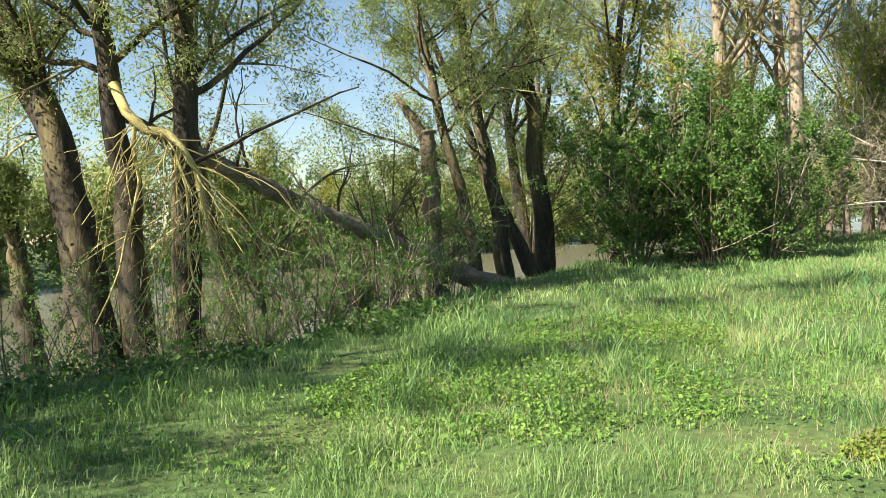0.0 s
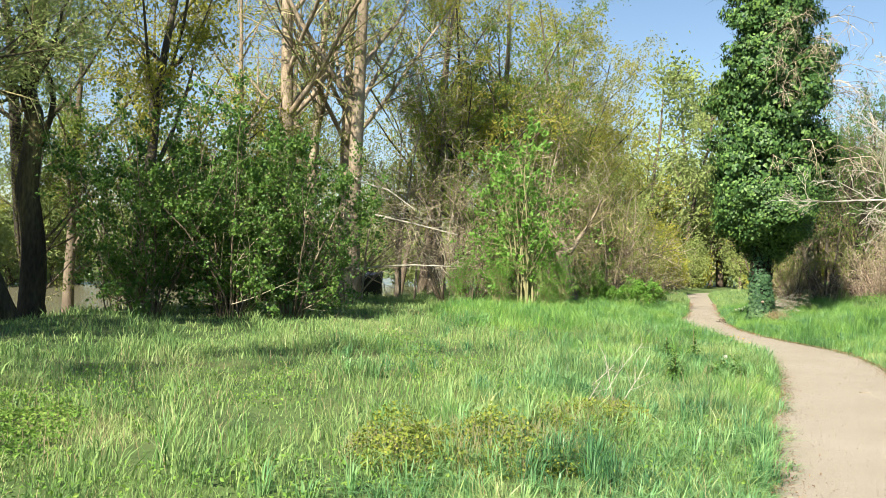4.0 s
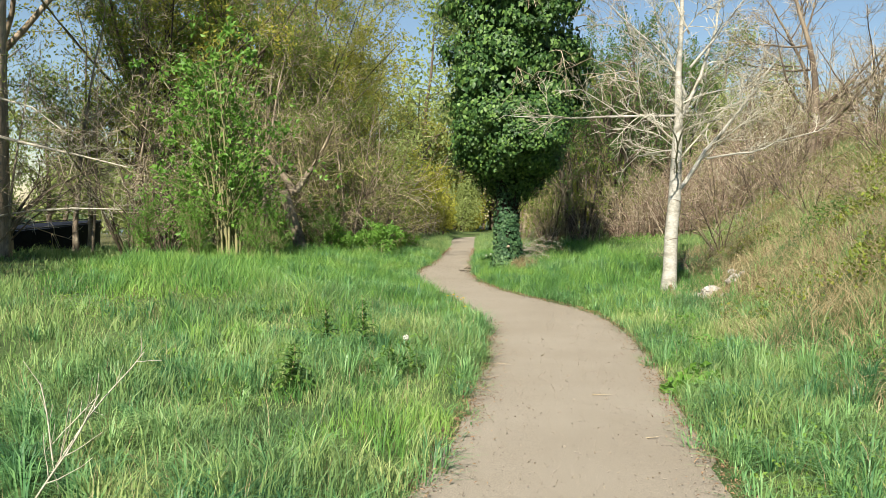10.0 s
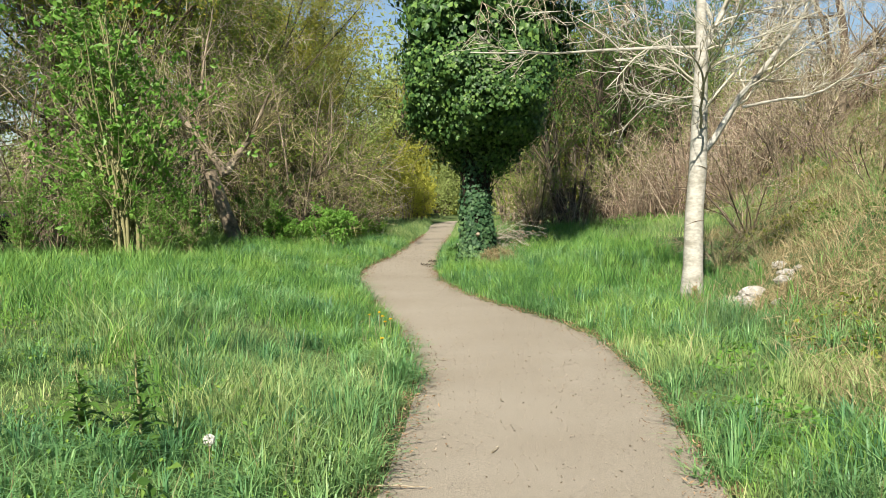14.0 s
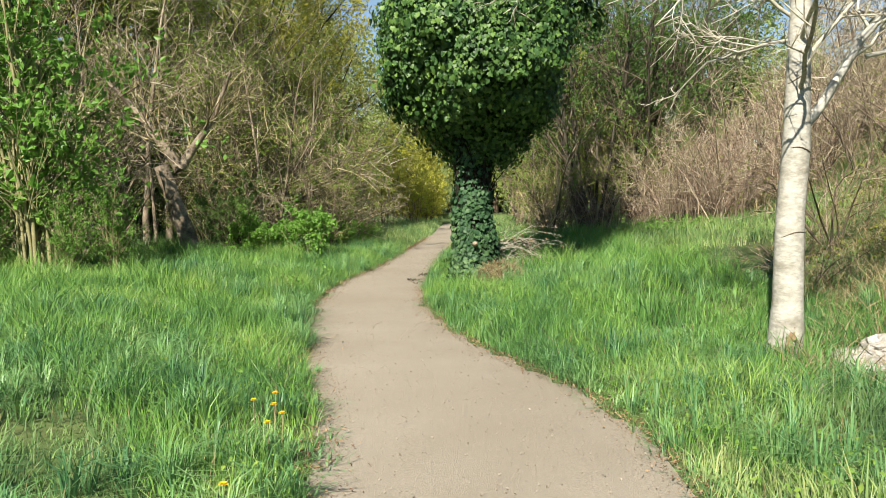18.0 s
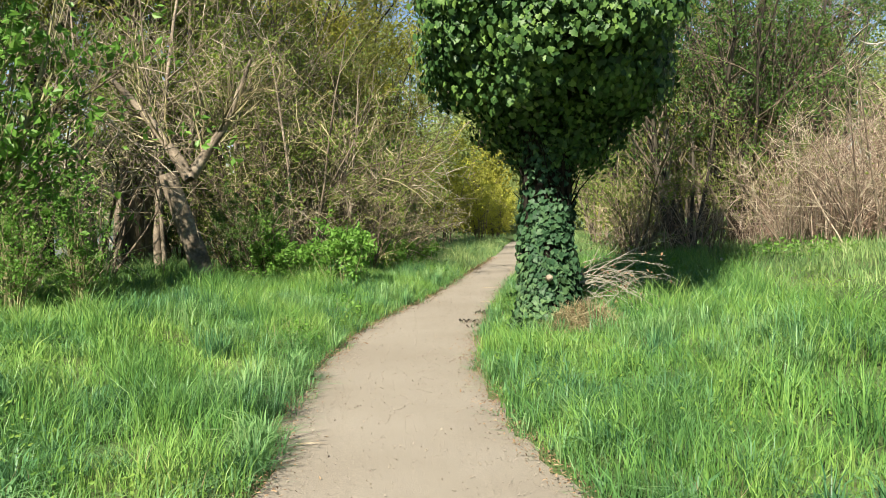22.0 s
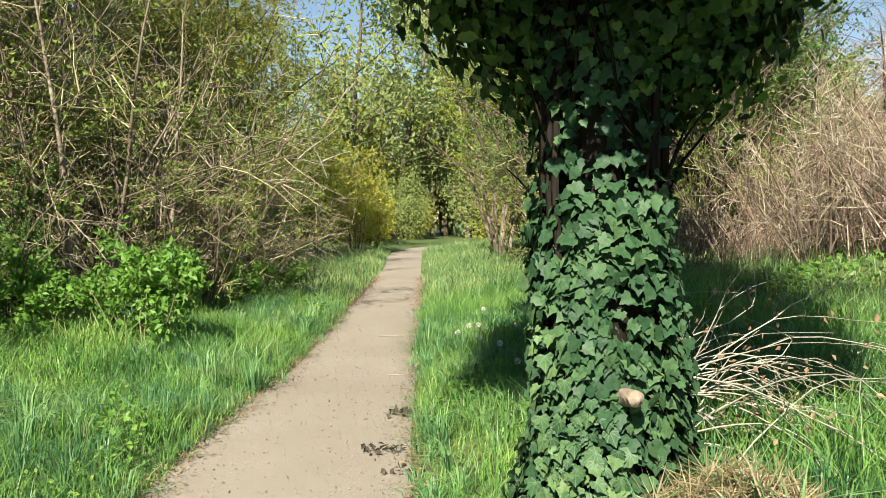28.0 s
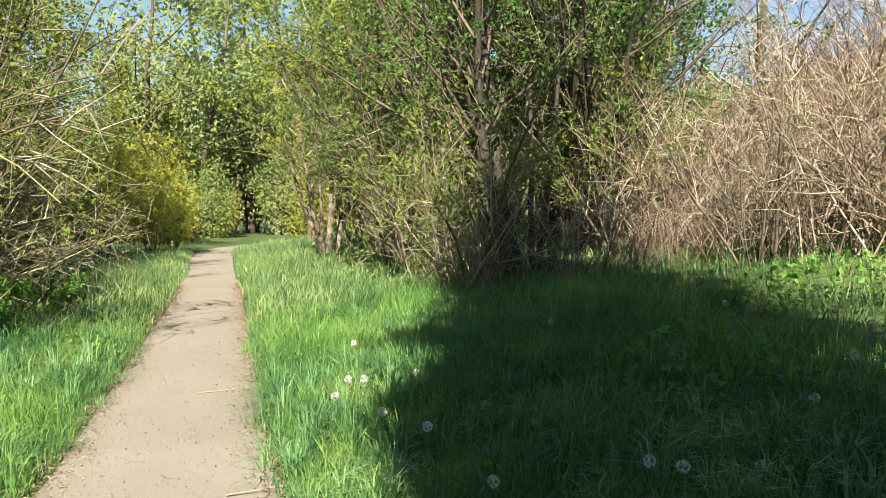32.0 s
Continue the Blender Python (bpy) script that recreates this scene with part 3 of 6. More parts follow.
river_tree(501, [(-14.6, 1.5, -0.8), (-15.2, 1.5, 1.4), (-15.8, 1.3, 3.8), (-16.3, 0.9, 5.4), (-17.4, 0.2, 10)], 0.36, 12, "thick dark willow trunk leaning over the river")
river_tree(502, [(-14.15, 1.95, -0.8), (-14.3, 1.9, 2.0), (-14.5, 1.8, 4.5), (-14.3, 1.6, 7), (-14.6, 1.7, 11)], 0.24, 16, "willow with a dark ridged trunk and hanging twigs", lo=0.4)
river_tree(503, [(-13.7, 2.45, -0.8), (-13.7, 2.55, 2.0), (-13.6, 2.7, 4.5), (-13.5, 2.7, 7), (-13.4, 2.8, 11)], 0.24, 16, "willow with a dark ridged trunk and hanging twigs", lo=0.4)
river_tree(504, [(-14.0, 10.4, -0.5), (-14.3, 10.2, 2.0), (-14.7, 9.9, 4.5), (-15.1, 9.6, 7), (-15.9, 9.0, 11)], 0.15, 16, "slender leaning riverside willow", lo=0.3)
river_tree(505, [(-14.15, 11.6, -0.5), (-14.3, 11.5, 2.0), (-14.7, 11.3, 4.8), (-15.0, 11.1, 7), (-15.6, 10.8, 12)], 0.2, 14, "dark riverside willow leaning slightly")
river_tree(506, [(-14.05, 13.0, -0.5), (-14.1, 13.1, 2.5), (-14.3, 13.1, 5), (-14.3, 13.2, 8), (-14.5, 13.3, 13)], 0.25, 14, "upright dark riverside willow with yellowish moss")
river_tree(507, [(-13.7, 12.5, -0.4), (-14.2, 12.2, 0.9), (-14.7, 12.0, 1.9), (-15.3, 11.6, 4), (-16.5, 11, 8)], 0.2, 10, "leaning willow trunk beside an upright one", lo=0.5)
river_tree(508, [(-15.9, 0.9, -0.8), (-16.0, 0.8, 0.8), (-16.2, 0.8, 1.8), (-16.3, 0.6, 2.4)], 0.22, 14, "short pollarded willow with a tuft of twigs", lo=0.7, leaf_n=14)
yw = willow(13, 13, 0.2, M_WILLOW, 13, "willow with yellow-green spring leaves", "yellow willows", -14.6, 17.4, crown_lo=0.17, hang=-0.9, bark=M_DARKBARK)
again(yw, [(-17.5, 22, 70, 0.9), (-10.5, 34, 200, 1.0), (-7.6, 43, 20, 1.05), (-7.2, 47.6, 130, 0.9), (-13.5, 41, 110, 1.15), (-8.4, 49, 190, 1.2), (-11, 46, 140, 1.2), (-7.4, 53, 250, 0.95), (-9, 57, 300, 1.25)])
gw = willow(14, 16, 0.25, M_SPRINGLEAF, 14, "tall willow with grey-green young leaves", "green willows", -9.3, 35.8, crown_lo=0.2, hang=-0.7, bark=M_BARK, leaf=0.16)
# copies south of y = -4 stand out of view, added to shade the meadow
again(gw, [(-12.6, -4.6, 40, 0.55), (-11.4, -8.5, 200, 0.6), (-14.5, -8.0, 100, 0.7), (-12.3, -7.2, 10, 0.95), (-10.4, -9.8, 250, 0.85), (-11.4, 33.2, 150, 0.9), (-7.6, 40.0, 300, 0.9), (-13.5, 38, 60, 0.95), (-18, 33, 200, 1.0), (8.0, 76, 190, 0.85), (8.5, 62, 260, 0.7), (-20, 21, 30, 0.8)])
ow = willow(15, 9, 0.13, M_OLIVELEAF, 9, "low bushy willow with olive young leaves", "bushy willows", -6.2, 38.6, crown_lo=0.04, hang=-0.3, limbs=18, share=0.55, leaf=0.11)
# the three copies at negative y are unseen, added to deepen that shade
again(ow, [(-6.4, 44.5, 80, 0.9), (-7.0, 49, 250, 0.95), (-6.0, 57, 20, 0.75), (-15.2, 5.2, 40, 0.55), (-14.8, 8.4, 130, 0.5), (-15.6, 14.6, 220, 0.6), (-10.6, -6.0, 40, 0.7), (-12.4, -7.5, 90, 0.9), (-9.4, -9.0, 200, 0.8), (-13.2, 21.6, 220, 0.75), (6.6, 56, 60, 0.85), (3.2, 61, 150, 0.6)])

# far trees: beyond the river, and where the path leads
fg = far_tree(16, 13, M_PALEWILLOW, "far willow with grey-green crown", "far trees", -10, 78)
again(fg, [(-34, 70, 10, 1.0), (-40, 84, 80, 1.1), (-30, 80, 200, 1.0), (-46, 68, 300, 1.0), (-36, 58, 130, 0.8)] + [(-60, y, 37 * i, 0.8 + 0.1 * (i % 4)) for i, y in enumerate(range(-24, 110, 8))] + [(x, 108 + (i % 3) * 6, 71 * i, 1.0 + 0.1 * (i % 3)) for i, x in enumerate(range(-44, 44, 8))]
      + [(-26, 44, 10, 1.0), (-22, 58, 90, 1.1), (0.5, 98, 150, 0.9), (10, 78, 200, 0.9), (-16, 52, 20, 1.0), (16, 64, 20, 0.8), (-16, 66, 100, 1.1), (7, 96, 40, 1.0), (20, 90, 40, 1.0), (-2.8, 96, 80, 1.6), (1.6, 101, 170, 1.8), (-6.4, 90, 20, 1.6), (5.8, 97, 200, 1.7), (-0.8, 108, 300, 1.9), (-9.5, 84, 260, 1.2), (5.5, 108, 10, 1.6)])
fy = far_tree(17, 10, M_WILLOW, "far willow with yellow-green crown", "far trees", -12, 74)
again(fy, [(-57 + (i % 3), y, 51 * i, 0.7 + 0.1 * (i % 3)) for i, y in enumerate(range(-18, 110, 10))] + [(-12, 64, 60, 1.2), (-8.6, 90, 200, 0.9), (7.4, 86, 120, 0.9), (9, 70, 300, 0.8), (-6, 94, 10, 1.2)])

ft = far_tree(18, 5.5, M_PALEWILLOW, "far grey-green bushes beyond the meadow", "far bushes", -7.5, 74, 0.02)
again(ft, [(x, 74 + 6 * ((i * 5) % 4), 60 * i, 0.8 + 0.15 * (i % 3)) for i, x in enumerate(range(-22, 26, 3)) if not -3 < x < 6] + [(x, 100 + 4 * (i % 2), 50 * i, 1.4 + 0.2 * (i % 3)) for i, x in enumerate(range(-50, 50, 4))]
      + [(-54 + (i % 2), y, 70 * i, 1.0 + 0.2 * (i % 3)) for i, y in enumerate(range(-34, 100, 4))] + [(-1.5, 84, 0, 0.8), (6, 79, 100, 0.9), (-4, 81, 160, 0.9), (3.4, 92, 30, 1.0), (9, 86, 200, 1.0)])
fo = far_tree(19, 6.0, M_WILLOW, "yellow-green bushes near the path's end", "far bushes", -4.6, 72, 0.02)
again(fo, [(-9, 70, 40, 1.0), (-3.6, 76, 100, 0.8), (5.2, 72, 160, 0.8), (8.2, 74, 10, 1.0), (-1.0, 92, 220, 1.0), (-14, 72, 80, 1.1), (6.5, 88, 60, 1.0)])

# ---- leafy bush, elder, shrubs on the left ----
db = bare_shrub(21, 4.6, 14, 0.55, M_TWIG, M_DARKLEAF, 13, 0.09, "dense dark-green leafy bush at the meadow's edge", "green bushes", -10.6, 15.4, name="bush", cat="bush", fine=1.0, aspect=0.7, low=0.0)
again(db, [(-4.5, 31.9, 40, 0.38),   (-3.6, 41.5, 200, 0.34), (-12.3, 14.6, 100, 0.95), (-9.6, 16.4, 210, 0.85), (-11.5, 17.2, 300, 1.05), (-9.4, 38.6, 60, 0.95), (-7.2, 41.4, 240, 0.95), (-5.2, 43.2, 330, 0.9)])
el = bare_shrub(22, 5.5, 26, 0.13, M_STEM, M_LEAF, 4.2, 0.15, "elder shrub with upright pale stems and fresh green leaves", "elder shrubs", -5.9, 25.8, name="elder_shrub", dense=0.65, fine=1.2, aspect=0.6, bark=M_STEM)
again(el, [(-7.0, 26.3, 120, 0.5), (-8.2, 25.8, 200, 0.3), (-6.6, 25.3, 60, 0.28), (-5.2, 25.4, 310, 0.25), (-4.7, 26.0, 30, 0.3)])
eb = bare_shrub(26, 1.25, 11, 0.5, M_STEM, M_LEAF, 8.0, 0.09, "low elder bush with bright fresh leaves", "low elder bushes", -2.55, 31.0, name="elder_bush", cat="bush", dense=0.6, fine=1.0, aspect=0.6, bark=M_STEM)
again(eb, [(-4.2, 31.8, 140, 0.8), (-3.0, 33.6, 330, 0.9), (-3.5, 31.6, 60, 0.7),  (-2.4, 35.2, 90, 0.7), (-2.2, 38.4, 100, 0.6)])
sh1 = bare_shrub(23, 5.0, 11, 0.6, M_OLIVETWIG, M_SPRINGLEAF, 5.0, 0.09, "thicket shrub of olive-brown twigs with tiny new leaves", "thicket shrubs", -4.2, 33.5, up=0.05, fine=0.7, thick=0.009, dense=0.72, ang=58)
sh2 = bare_shrub(24, 4.6, 12, 0.8, M_TWIG, M_SPRINGLEAF, 1.3, 0.07, "bare brown shrub of tangled arching twigs", "bare shrubs", -4.9, 35.2, up=0.0, droop=0.5, fine=0.7, thick=0.009, dense=0.68, ang=56)
again(sh1, [(-3.7, 39.6, 260, 0.75), (-3.9, 43.8, 30, 0.7), (-2.9, 34.4, 200, 0.62), (-5.4, 33.0, 20, 0.7), (-5.6, 34.5, 70, 1.15), (-3.5, 36.2, 140, 1.0), (-4.4, 39.4, 300, 0.95), (-5.4, 41, 20, 1.15), (-5.2, 46, 110, 1.0), (4.0, 52, 80, 1.0)])
again(sh2, [(-3.4, 33.4, 200, 0.5), (-2.9, 35.6, 20, 0.45), (-9.0, 27.0, 60, 1.0), (-8.3, 28.2, 140, 1.1), (-7.2, 30.6, 310, 1.0), (-8.0, 26.9, 15, 0.75), (-4.6, 32.0, 115, 0.55), (-2.6, 36.6, 45, 0.5), (-3.6, 40.6, 165, 0.6), (-12.6, 26.2, 70, 1.1), (-11.2, 23.2, 190, 0.8), (-4.6, 37.8, 260, 0.95), (-4.3, 42.3, 90, 0.8)])
bt = willow(44, 7.5, 0.085, M_SPRINGLEAF, 4.0, "slender bare tree with tangled tan twigs and tiny leaves", "thicket trees", -6.7, 32.0, bark=M_LOG, crown_lo=0.24, hang=-0.1, name="thicket_tree", spread=55, limbs=17, sub=9, twig=M_TWIG, wob=0.06, share=0.42, leaf=0.09, lean=(0.1, 0), fine=0.009)
again(bt, [(-8.3, 33.4, 70, 1.05), (-5.6, 33.8, 160, 0.95), (-10.0, 31.4, 230, 1.0), (-7.4, 35.2, 300, 1.2), (-11.6, 29.0, 20, 1.05), (-9.2, 36.6, 110, 1.2), (-6.2, 37.4, 200, 1.1), (-12.8, 32.5, 280, 1.1)])
gb = bare_shrub(25, 4.2, 8, 0.4, M_STEM, M_GOLD, 5, 0.12, "golden-leaved young willow beside the path", "golden shrubs", -2.9, 60.5, name="golden_shrub", fine=1.0)
again(gb, [(-4.4, 57, 120, 1.2), (-2.4, 63, 220, 0.8), (-8.5, 52, 30, 2.2)])

# ---- right side: thicket behind the ivy tree, canes on the bank ----
hw = bare_shrub(31, 6.8, 9, 0.36, M_BARK, M_DARKLEAF, 8.5, 0.085, "hawthorn with dark multiple stems and small green leaves", "hawthorns", 4.5, 37.8, name="hawthorn", cat="tree", fine=1.4, low=0.3, girth=1.9, bark=M_DARKBARK, thick=0.004)
again(hw, [(6.2, 39.6, 130, 1.0), (7.6, 41, 70, 1.15), (5.2, 42, 200, 1.05), (3.5, 43, 20, 0.8), (7.0, 43.8, 250, 1.3), (8.9, 42.6, 310, 1.1)])
hd = bare_shrub(33, 3.6, 8, 0.6, M_OLIVETWIG, M_SPRINGLEAF, 2.2, 0.08, "tangled thorn bush with sparse green leaves", "thorn bushes", 3.2, 36.6, name="thorn_bush", cat="bush", fine=1.0, thick=0.004)
again(hd, [(6.1, 37.6, 240, 0.9), (3.4, 40.2, 60, 1.0), (6.6, 39.4, 310, 1.1)])
hy = bare_shrub(32, 7.2, 8, 0.38, M_OLIVETWIG, M_NEWLEAF, 13.0, 0.105, "tall thin-stemmed tree with yellow-green young leaves", "young trees", 3.75, 45.4, name="young_tree", cat="tree", fine=1.3, low=0.32, girth=1.5, bark=M_LOG, thick=0.004)
again(hy, [(4.6, 48.5, 110, 1.0), (2.9, 50.5, 230, 0.9), (6.5, 46.5, 20, 1.1), (5.6, 53, 330, 1.1), ])


def canes(seed, h, n, label, group, x, y, material, name="cane_thicket"):
    """A stand of thin upright dead canes with crossing side shoots."""
    p = Plant(seed)
    for _ in range(n):
        a, q = p.rng.uniform(0, 6.283), 0.95 * math.sqrt(p.rng.random())
        p.stem((q * math.cos(a), q * math.sin(a), -0.1), (p.rng.normal(0, 0.26), p.rng.normal(0, 0.26), 1), h * p.rng.uniform(0.5, 1.1), 0.016 * p.rng.uniform(0.5, 1.5), k=6, wob=0.08, up=-0.3)
    p.sprout(1, 4, 0.55, 58, 0.16, -0.5, 3, lo=0.1, minr=0.008)
    e = thing(name, x, y, gz(x, y), label, "thicket", group)
    tagged(part("cane_stand", p.mesh("cane_stand", [0], material, 4), e), kind="stuff")
    tagged(part("shoot_tangle", p.mesh("shoot_tangle", [1], material, 3), e), kind="stuff")
    return e


ca = canes(41, 2.7, 62, "dense thicket of dead red-brown canes", "cane thickets", 7.0, 37.0, M_REDTWIG)
again(ca, [(7.8, 35.6, 40, 1.0), (9.0, 35.4, 120, 0.95), (7.4, 37.4, 200, 1.1), (8.8, 37.0, 300, 1.1), (10.2, 36.2, 80, 1.1), (10.4, 38.2, 60, 1.2), (8.4, 39, 150, 1.15), (11.6, 37, 240, 1.1), (9.8, 40.2, 330, 1.2), (11.8, 39.6, 70, 1.2), (3.3, 36.2, 20, 0.6), (4.5, 36.0, 110, 0.65), (5.7, 36.0, 220, 0.45), (6.6, 35.6, 330, 0.55), (12.6, 35.4, 15, 1.1), (13.6, 37.6, 100, 1.2), (12.8, 41.6, 190, 1.2), (7.2, 34.0, 280, 0.8), (9.4, 33.6, 60, 0.95), (11.2, 34.6, 145, 1.0)])
br = bare_shrub(42, 2.0, 12, 1.0, M_REDTWIG, M_OLIVELEAF, 0.7, 0.05, "low tangle of bare bramble canes on the bank", "bank brambles", 6.3, 24.0, droop=0.8, up=-0.2, name="bramble_tangle", cat="bramble", fine=0.6, dense=0.8)
again(br, [(7.2, 26.8, 170, 1.0), (8.2, 24.6, 260, 1.0), (7.4, 21.6, 30, 0.7), (9.4, 22.5, 120, 0.9), (9.0, 27.5, 300, 1.1), (10.2, 25, 10, 1.0), (5.9, 14.2, 60, 0.45), (6.4, 11.8, 190, 0.5), (5.3, 10.6, 280, 0.4), (5.2, 22.2, 100, 0.55), (6.0, 16.0, 20, 0.42), (7.0, 18.0, 110, 0.5), (6.8, 13.2, 200, 0.5), (8.0, 15.2, 300, 0.6), (7.4, 19.8, 50, 0.55), (4.9, 7.6, 140, 0.36), (5.4, 8.7, 230, 0.42), (6.6, 10.0, 330, 0.45)])
tw = willow(43, 9.0, 0.15, None, 0, "bare twisted tree with fine grey-brown twigs on the bank", "bank trees", 11.2, 32.5, lean=(0.15, 0.1), bark=M_BARK, crown_lo=0.12, hang=0.2, name="bare_tree", spread=55, limbs=16, sub=11, twig=M_TWIG, wob=0.09, share=0.46, ends=9, fine=0.009)
again(tw, [(13.6, 33.5, 250, 0.75), (13.4, 38, 30, 0.9), (11.5, 43, 300, 0.9), (9.2, 45, 0, 0.9)])
thin = bare_shrub(45, 3.4, 9, 0.45, M_TWIG, M_OLIVELEAF, 0.5, 0.05, "thin bare grey-brown scrub on the bank", "bank scrub", 8.6, 28.6, up=0.2, fine=1.6, dense=0.9, thick=0.006, ang=45)
again(thin, [(9.8, 30.4, 100, 1.1), (8.4, 31.6, 200, 1.0), (7.4, 33.4, 20, 1.0), (11.6, 28.0, 70, 0.9), (12.8, 24.6, 160, 0.7), (10.6, 33.4, 310, 1.1), (13.4, 30.0, 240, 1.0), (6.2, 34.4, 50, 0.75)])
gs = bare_shrub(46, 3.0, 3, 0.10, M_STEM, M_LEAF, 2.2, 0.06, "slender young tree with small fresh leaves on the bank", "bank saplings", 7.5, 15.6, name="young_tree", cat="tree", dense=0.55, fine=1.0, aspect=0.6, bark=M_STEM, low=0.3)
again(gs, [(10.6, 19.0, 130, 0.8), (12.4, 22.0, 250, 0.8)])


# ---- the white-barked tree by the path ----
def white_tree(x, y):
    e = thing("white_barked_tree", x, y, gz(x, y), "young leafless tree with smooth white bark beside the path", "tree")
    p = Plant(51)
    trunk = np.array([[0, 0, -0.2], [0.0, 0, 0.12], [0.01, 0, 0.5], [0.02, 0.02, 1.2], [0.06, 0.03, 1.75], [0.07, 0.05, 2.2], [0.08, 0.06, 2.8], [0.09, 0.06, 3.2], [0.06, 0.05, 4.0], [0.10, 0.1, 5.0], [0.06, 0.1, 6.2], [0.12, 0.1, 7.4]])
    rad = np.array([0.19, 0.15, 0.125, 0.115, 0.112, 0.10, 0.088, 0.075, 0.052, 0.038, 0.024, 0.009])
    V, Q = tubes(trunk[None], rad[None], 14)
    bole = part("trunk", mesh_of("trunk", V, quads=Q, material=M_BIRCH), e)
    for z0, rr0, tilt, a0, span in ((1.05, 0.117, 0.25, 3.6, 2.6), (1.74, 0.115, -0.2, 4.0, 2.2), (2.32, 0.099, 0.4, 3.4, 1.6)):
        a = np.linspace(a0, a0 + span, 12)
        q = np.array([np.interp(z0, trunk[:, 2], trunk[:, 0]), np.interp(z0, trunk[:, 2], trunk[:, 1]), z0])
        ring = q + np.stack([rr0 * np.cos(a), rr0 * np.sin(a), tilt * rr0 * np.cos(a) + 0.01 * np.sin(3 * a)], -1)
        V, Q = tubes(ring[None], (0.001 + 0.004 * np.sin(np.linspace(0, np.pi, 12)))[None], 5)
        part("bark_seam", mesh_of("bark_seam", V, quads=Q, material=M_BARK), bole, "dark seam in the white bark")
    V, T, Q = knotty([[-0.03, -0.115, 0.02], [0.0, -0.105, 0.2], [0.03, -0.08, 0.42]], [0.045, 0.05, 0.02], 55, 9, 0.12)
    part("basal_scar", mesh_of("basal_scar", V, T, Q, M_DEAD), bole, "red-brown scar at the trunk's foot")
    main = [([0.06, 0.03, 1.85], [0.75, 0.1, 0.75], 2.9, 0.045, 0.10, 0.35), ([0.15, 0.06, 3.25], [-1, -0.1, 0.03], 3.0, 0.025, 0.08, -0.05), ([0.09, 0.06, 3.15], [0.5, 0.2, 1], 2.8, 0.038, 0.07, 0.3),
            ([0.14, 0.06, 2.6], [-0.6, 0.2, 0.25], 1.5, 0.016, 0.16, -0.3), ([0.2, 0.06, 3.6], [-0.6, 0.1, 0.9], 2.2, 0.028, 0.1, 0.2), ([0.62, 0.1, 2.5], [1, -0.1, 0.15], 2.3, 0.02, 0.12, -0.1),
            ([0.26, 0.05, 4.1], [0.7, -0.1, 1], 2.0, 0.025, 0.1, 0.3), ([0.24, 0.1, 4.7], [-0.7, -0.1, 1], 1.8, 0.02, 0.1, 0.2)]
    for a, d, L, r, wob, up in main:
        p.stem(a, d, L, r, k=9, wob=wob, up=up, level=0, tip=0.3)
    p.parts("limb", 0, M_BIRCH, bole, 7)
    for u in np.linspace(0.45, 0.97, 18):
        q = np.array([np.interp(u * 11, np.arange(12), trunk[:, i]) for i in range(3)])
        p.stem(q, turned(p.rng, (0, 0, 1), 50), 2.8 * (1.25 - u), 0.026 * (1.25 - u), k=9, wob=0.17, up=0.35, tip=0.3)
    p.sprout(1, 8, 0.45, 45, 0.2, 0.25, 6, lo=0.15, thin=0.5, minr=0.008)
    p.sprout(2, 6, 0.5, 45, 0.2, 0.2, 4, lo=0.15, thin=0.6, minr=0.006)
    p.sprout(3, 3, 0.6, 45, 0.12, 0.1, 2, lo=0.2, thin=0.6, minr=0.005)
    tagged(part("branchwork", p.mesh("branchwork", [0, 1], M_PALETWIG, 5), e), kind="stuff")
    tagged(part("twig_tangle", p.mesh("twig_tangle", [2, 3], M_PALETWIG, 3), e), kind="stuff")
    return e


white_tree(4.05, 19.3)


# ---- the ivy-clad tree ----
def ivy_leaf_mesh():
    """A five-lobed ivy leaf, 1 unit long, slightly cupped, with a midrib fold."""
    out = np.array([[0, -0.36], [0.26, -0.48], [0.50, -0.24], [0.37, -0.06], [0.40, 0.14], [0.20, 0.25], [0, 0.56], [-0.20, 0.25], [-0.40, 0.14], [-0.37, -0.06], [-0.50, -0.24], [-0.26, -0.48]])
    V = np.concatenate([[[0, -0.1]], out])
    z = 0.16 * np.abs(V[:, 0]) - 0.22 * V[:, 1] ** 2
    V = np.stack([V[:, 0], V[:, 1], z], -1)
    T = np.array([[0, 1 + i, 1 + (i + 1) % 12] for i in range(12)])
    return V, T


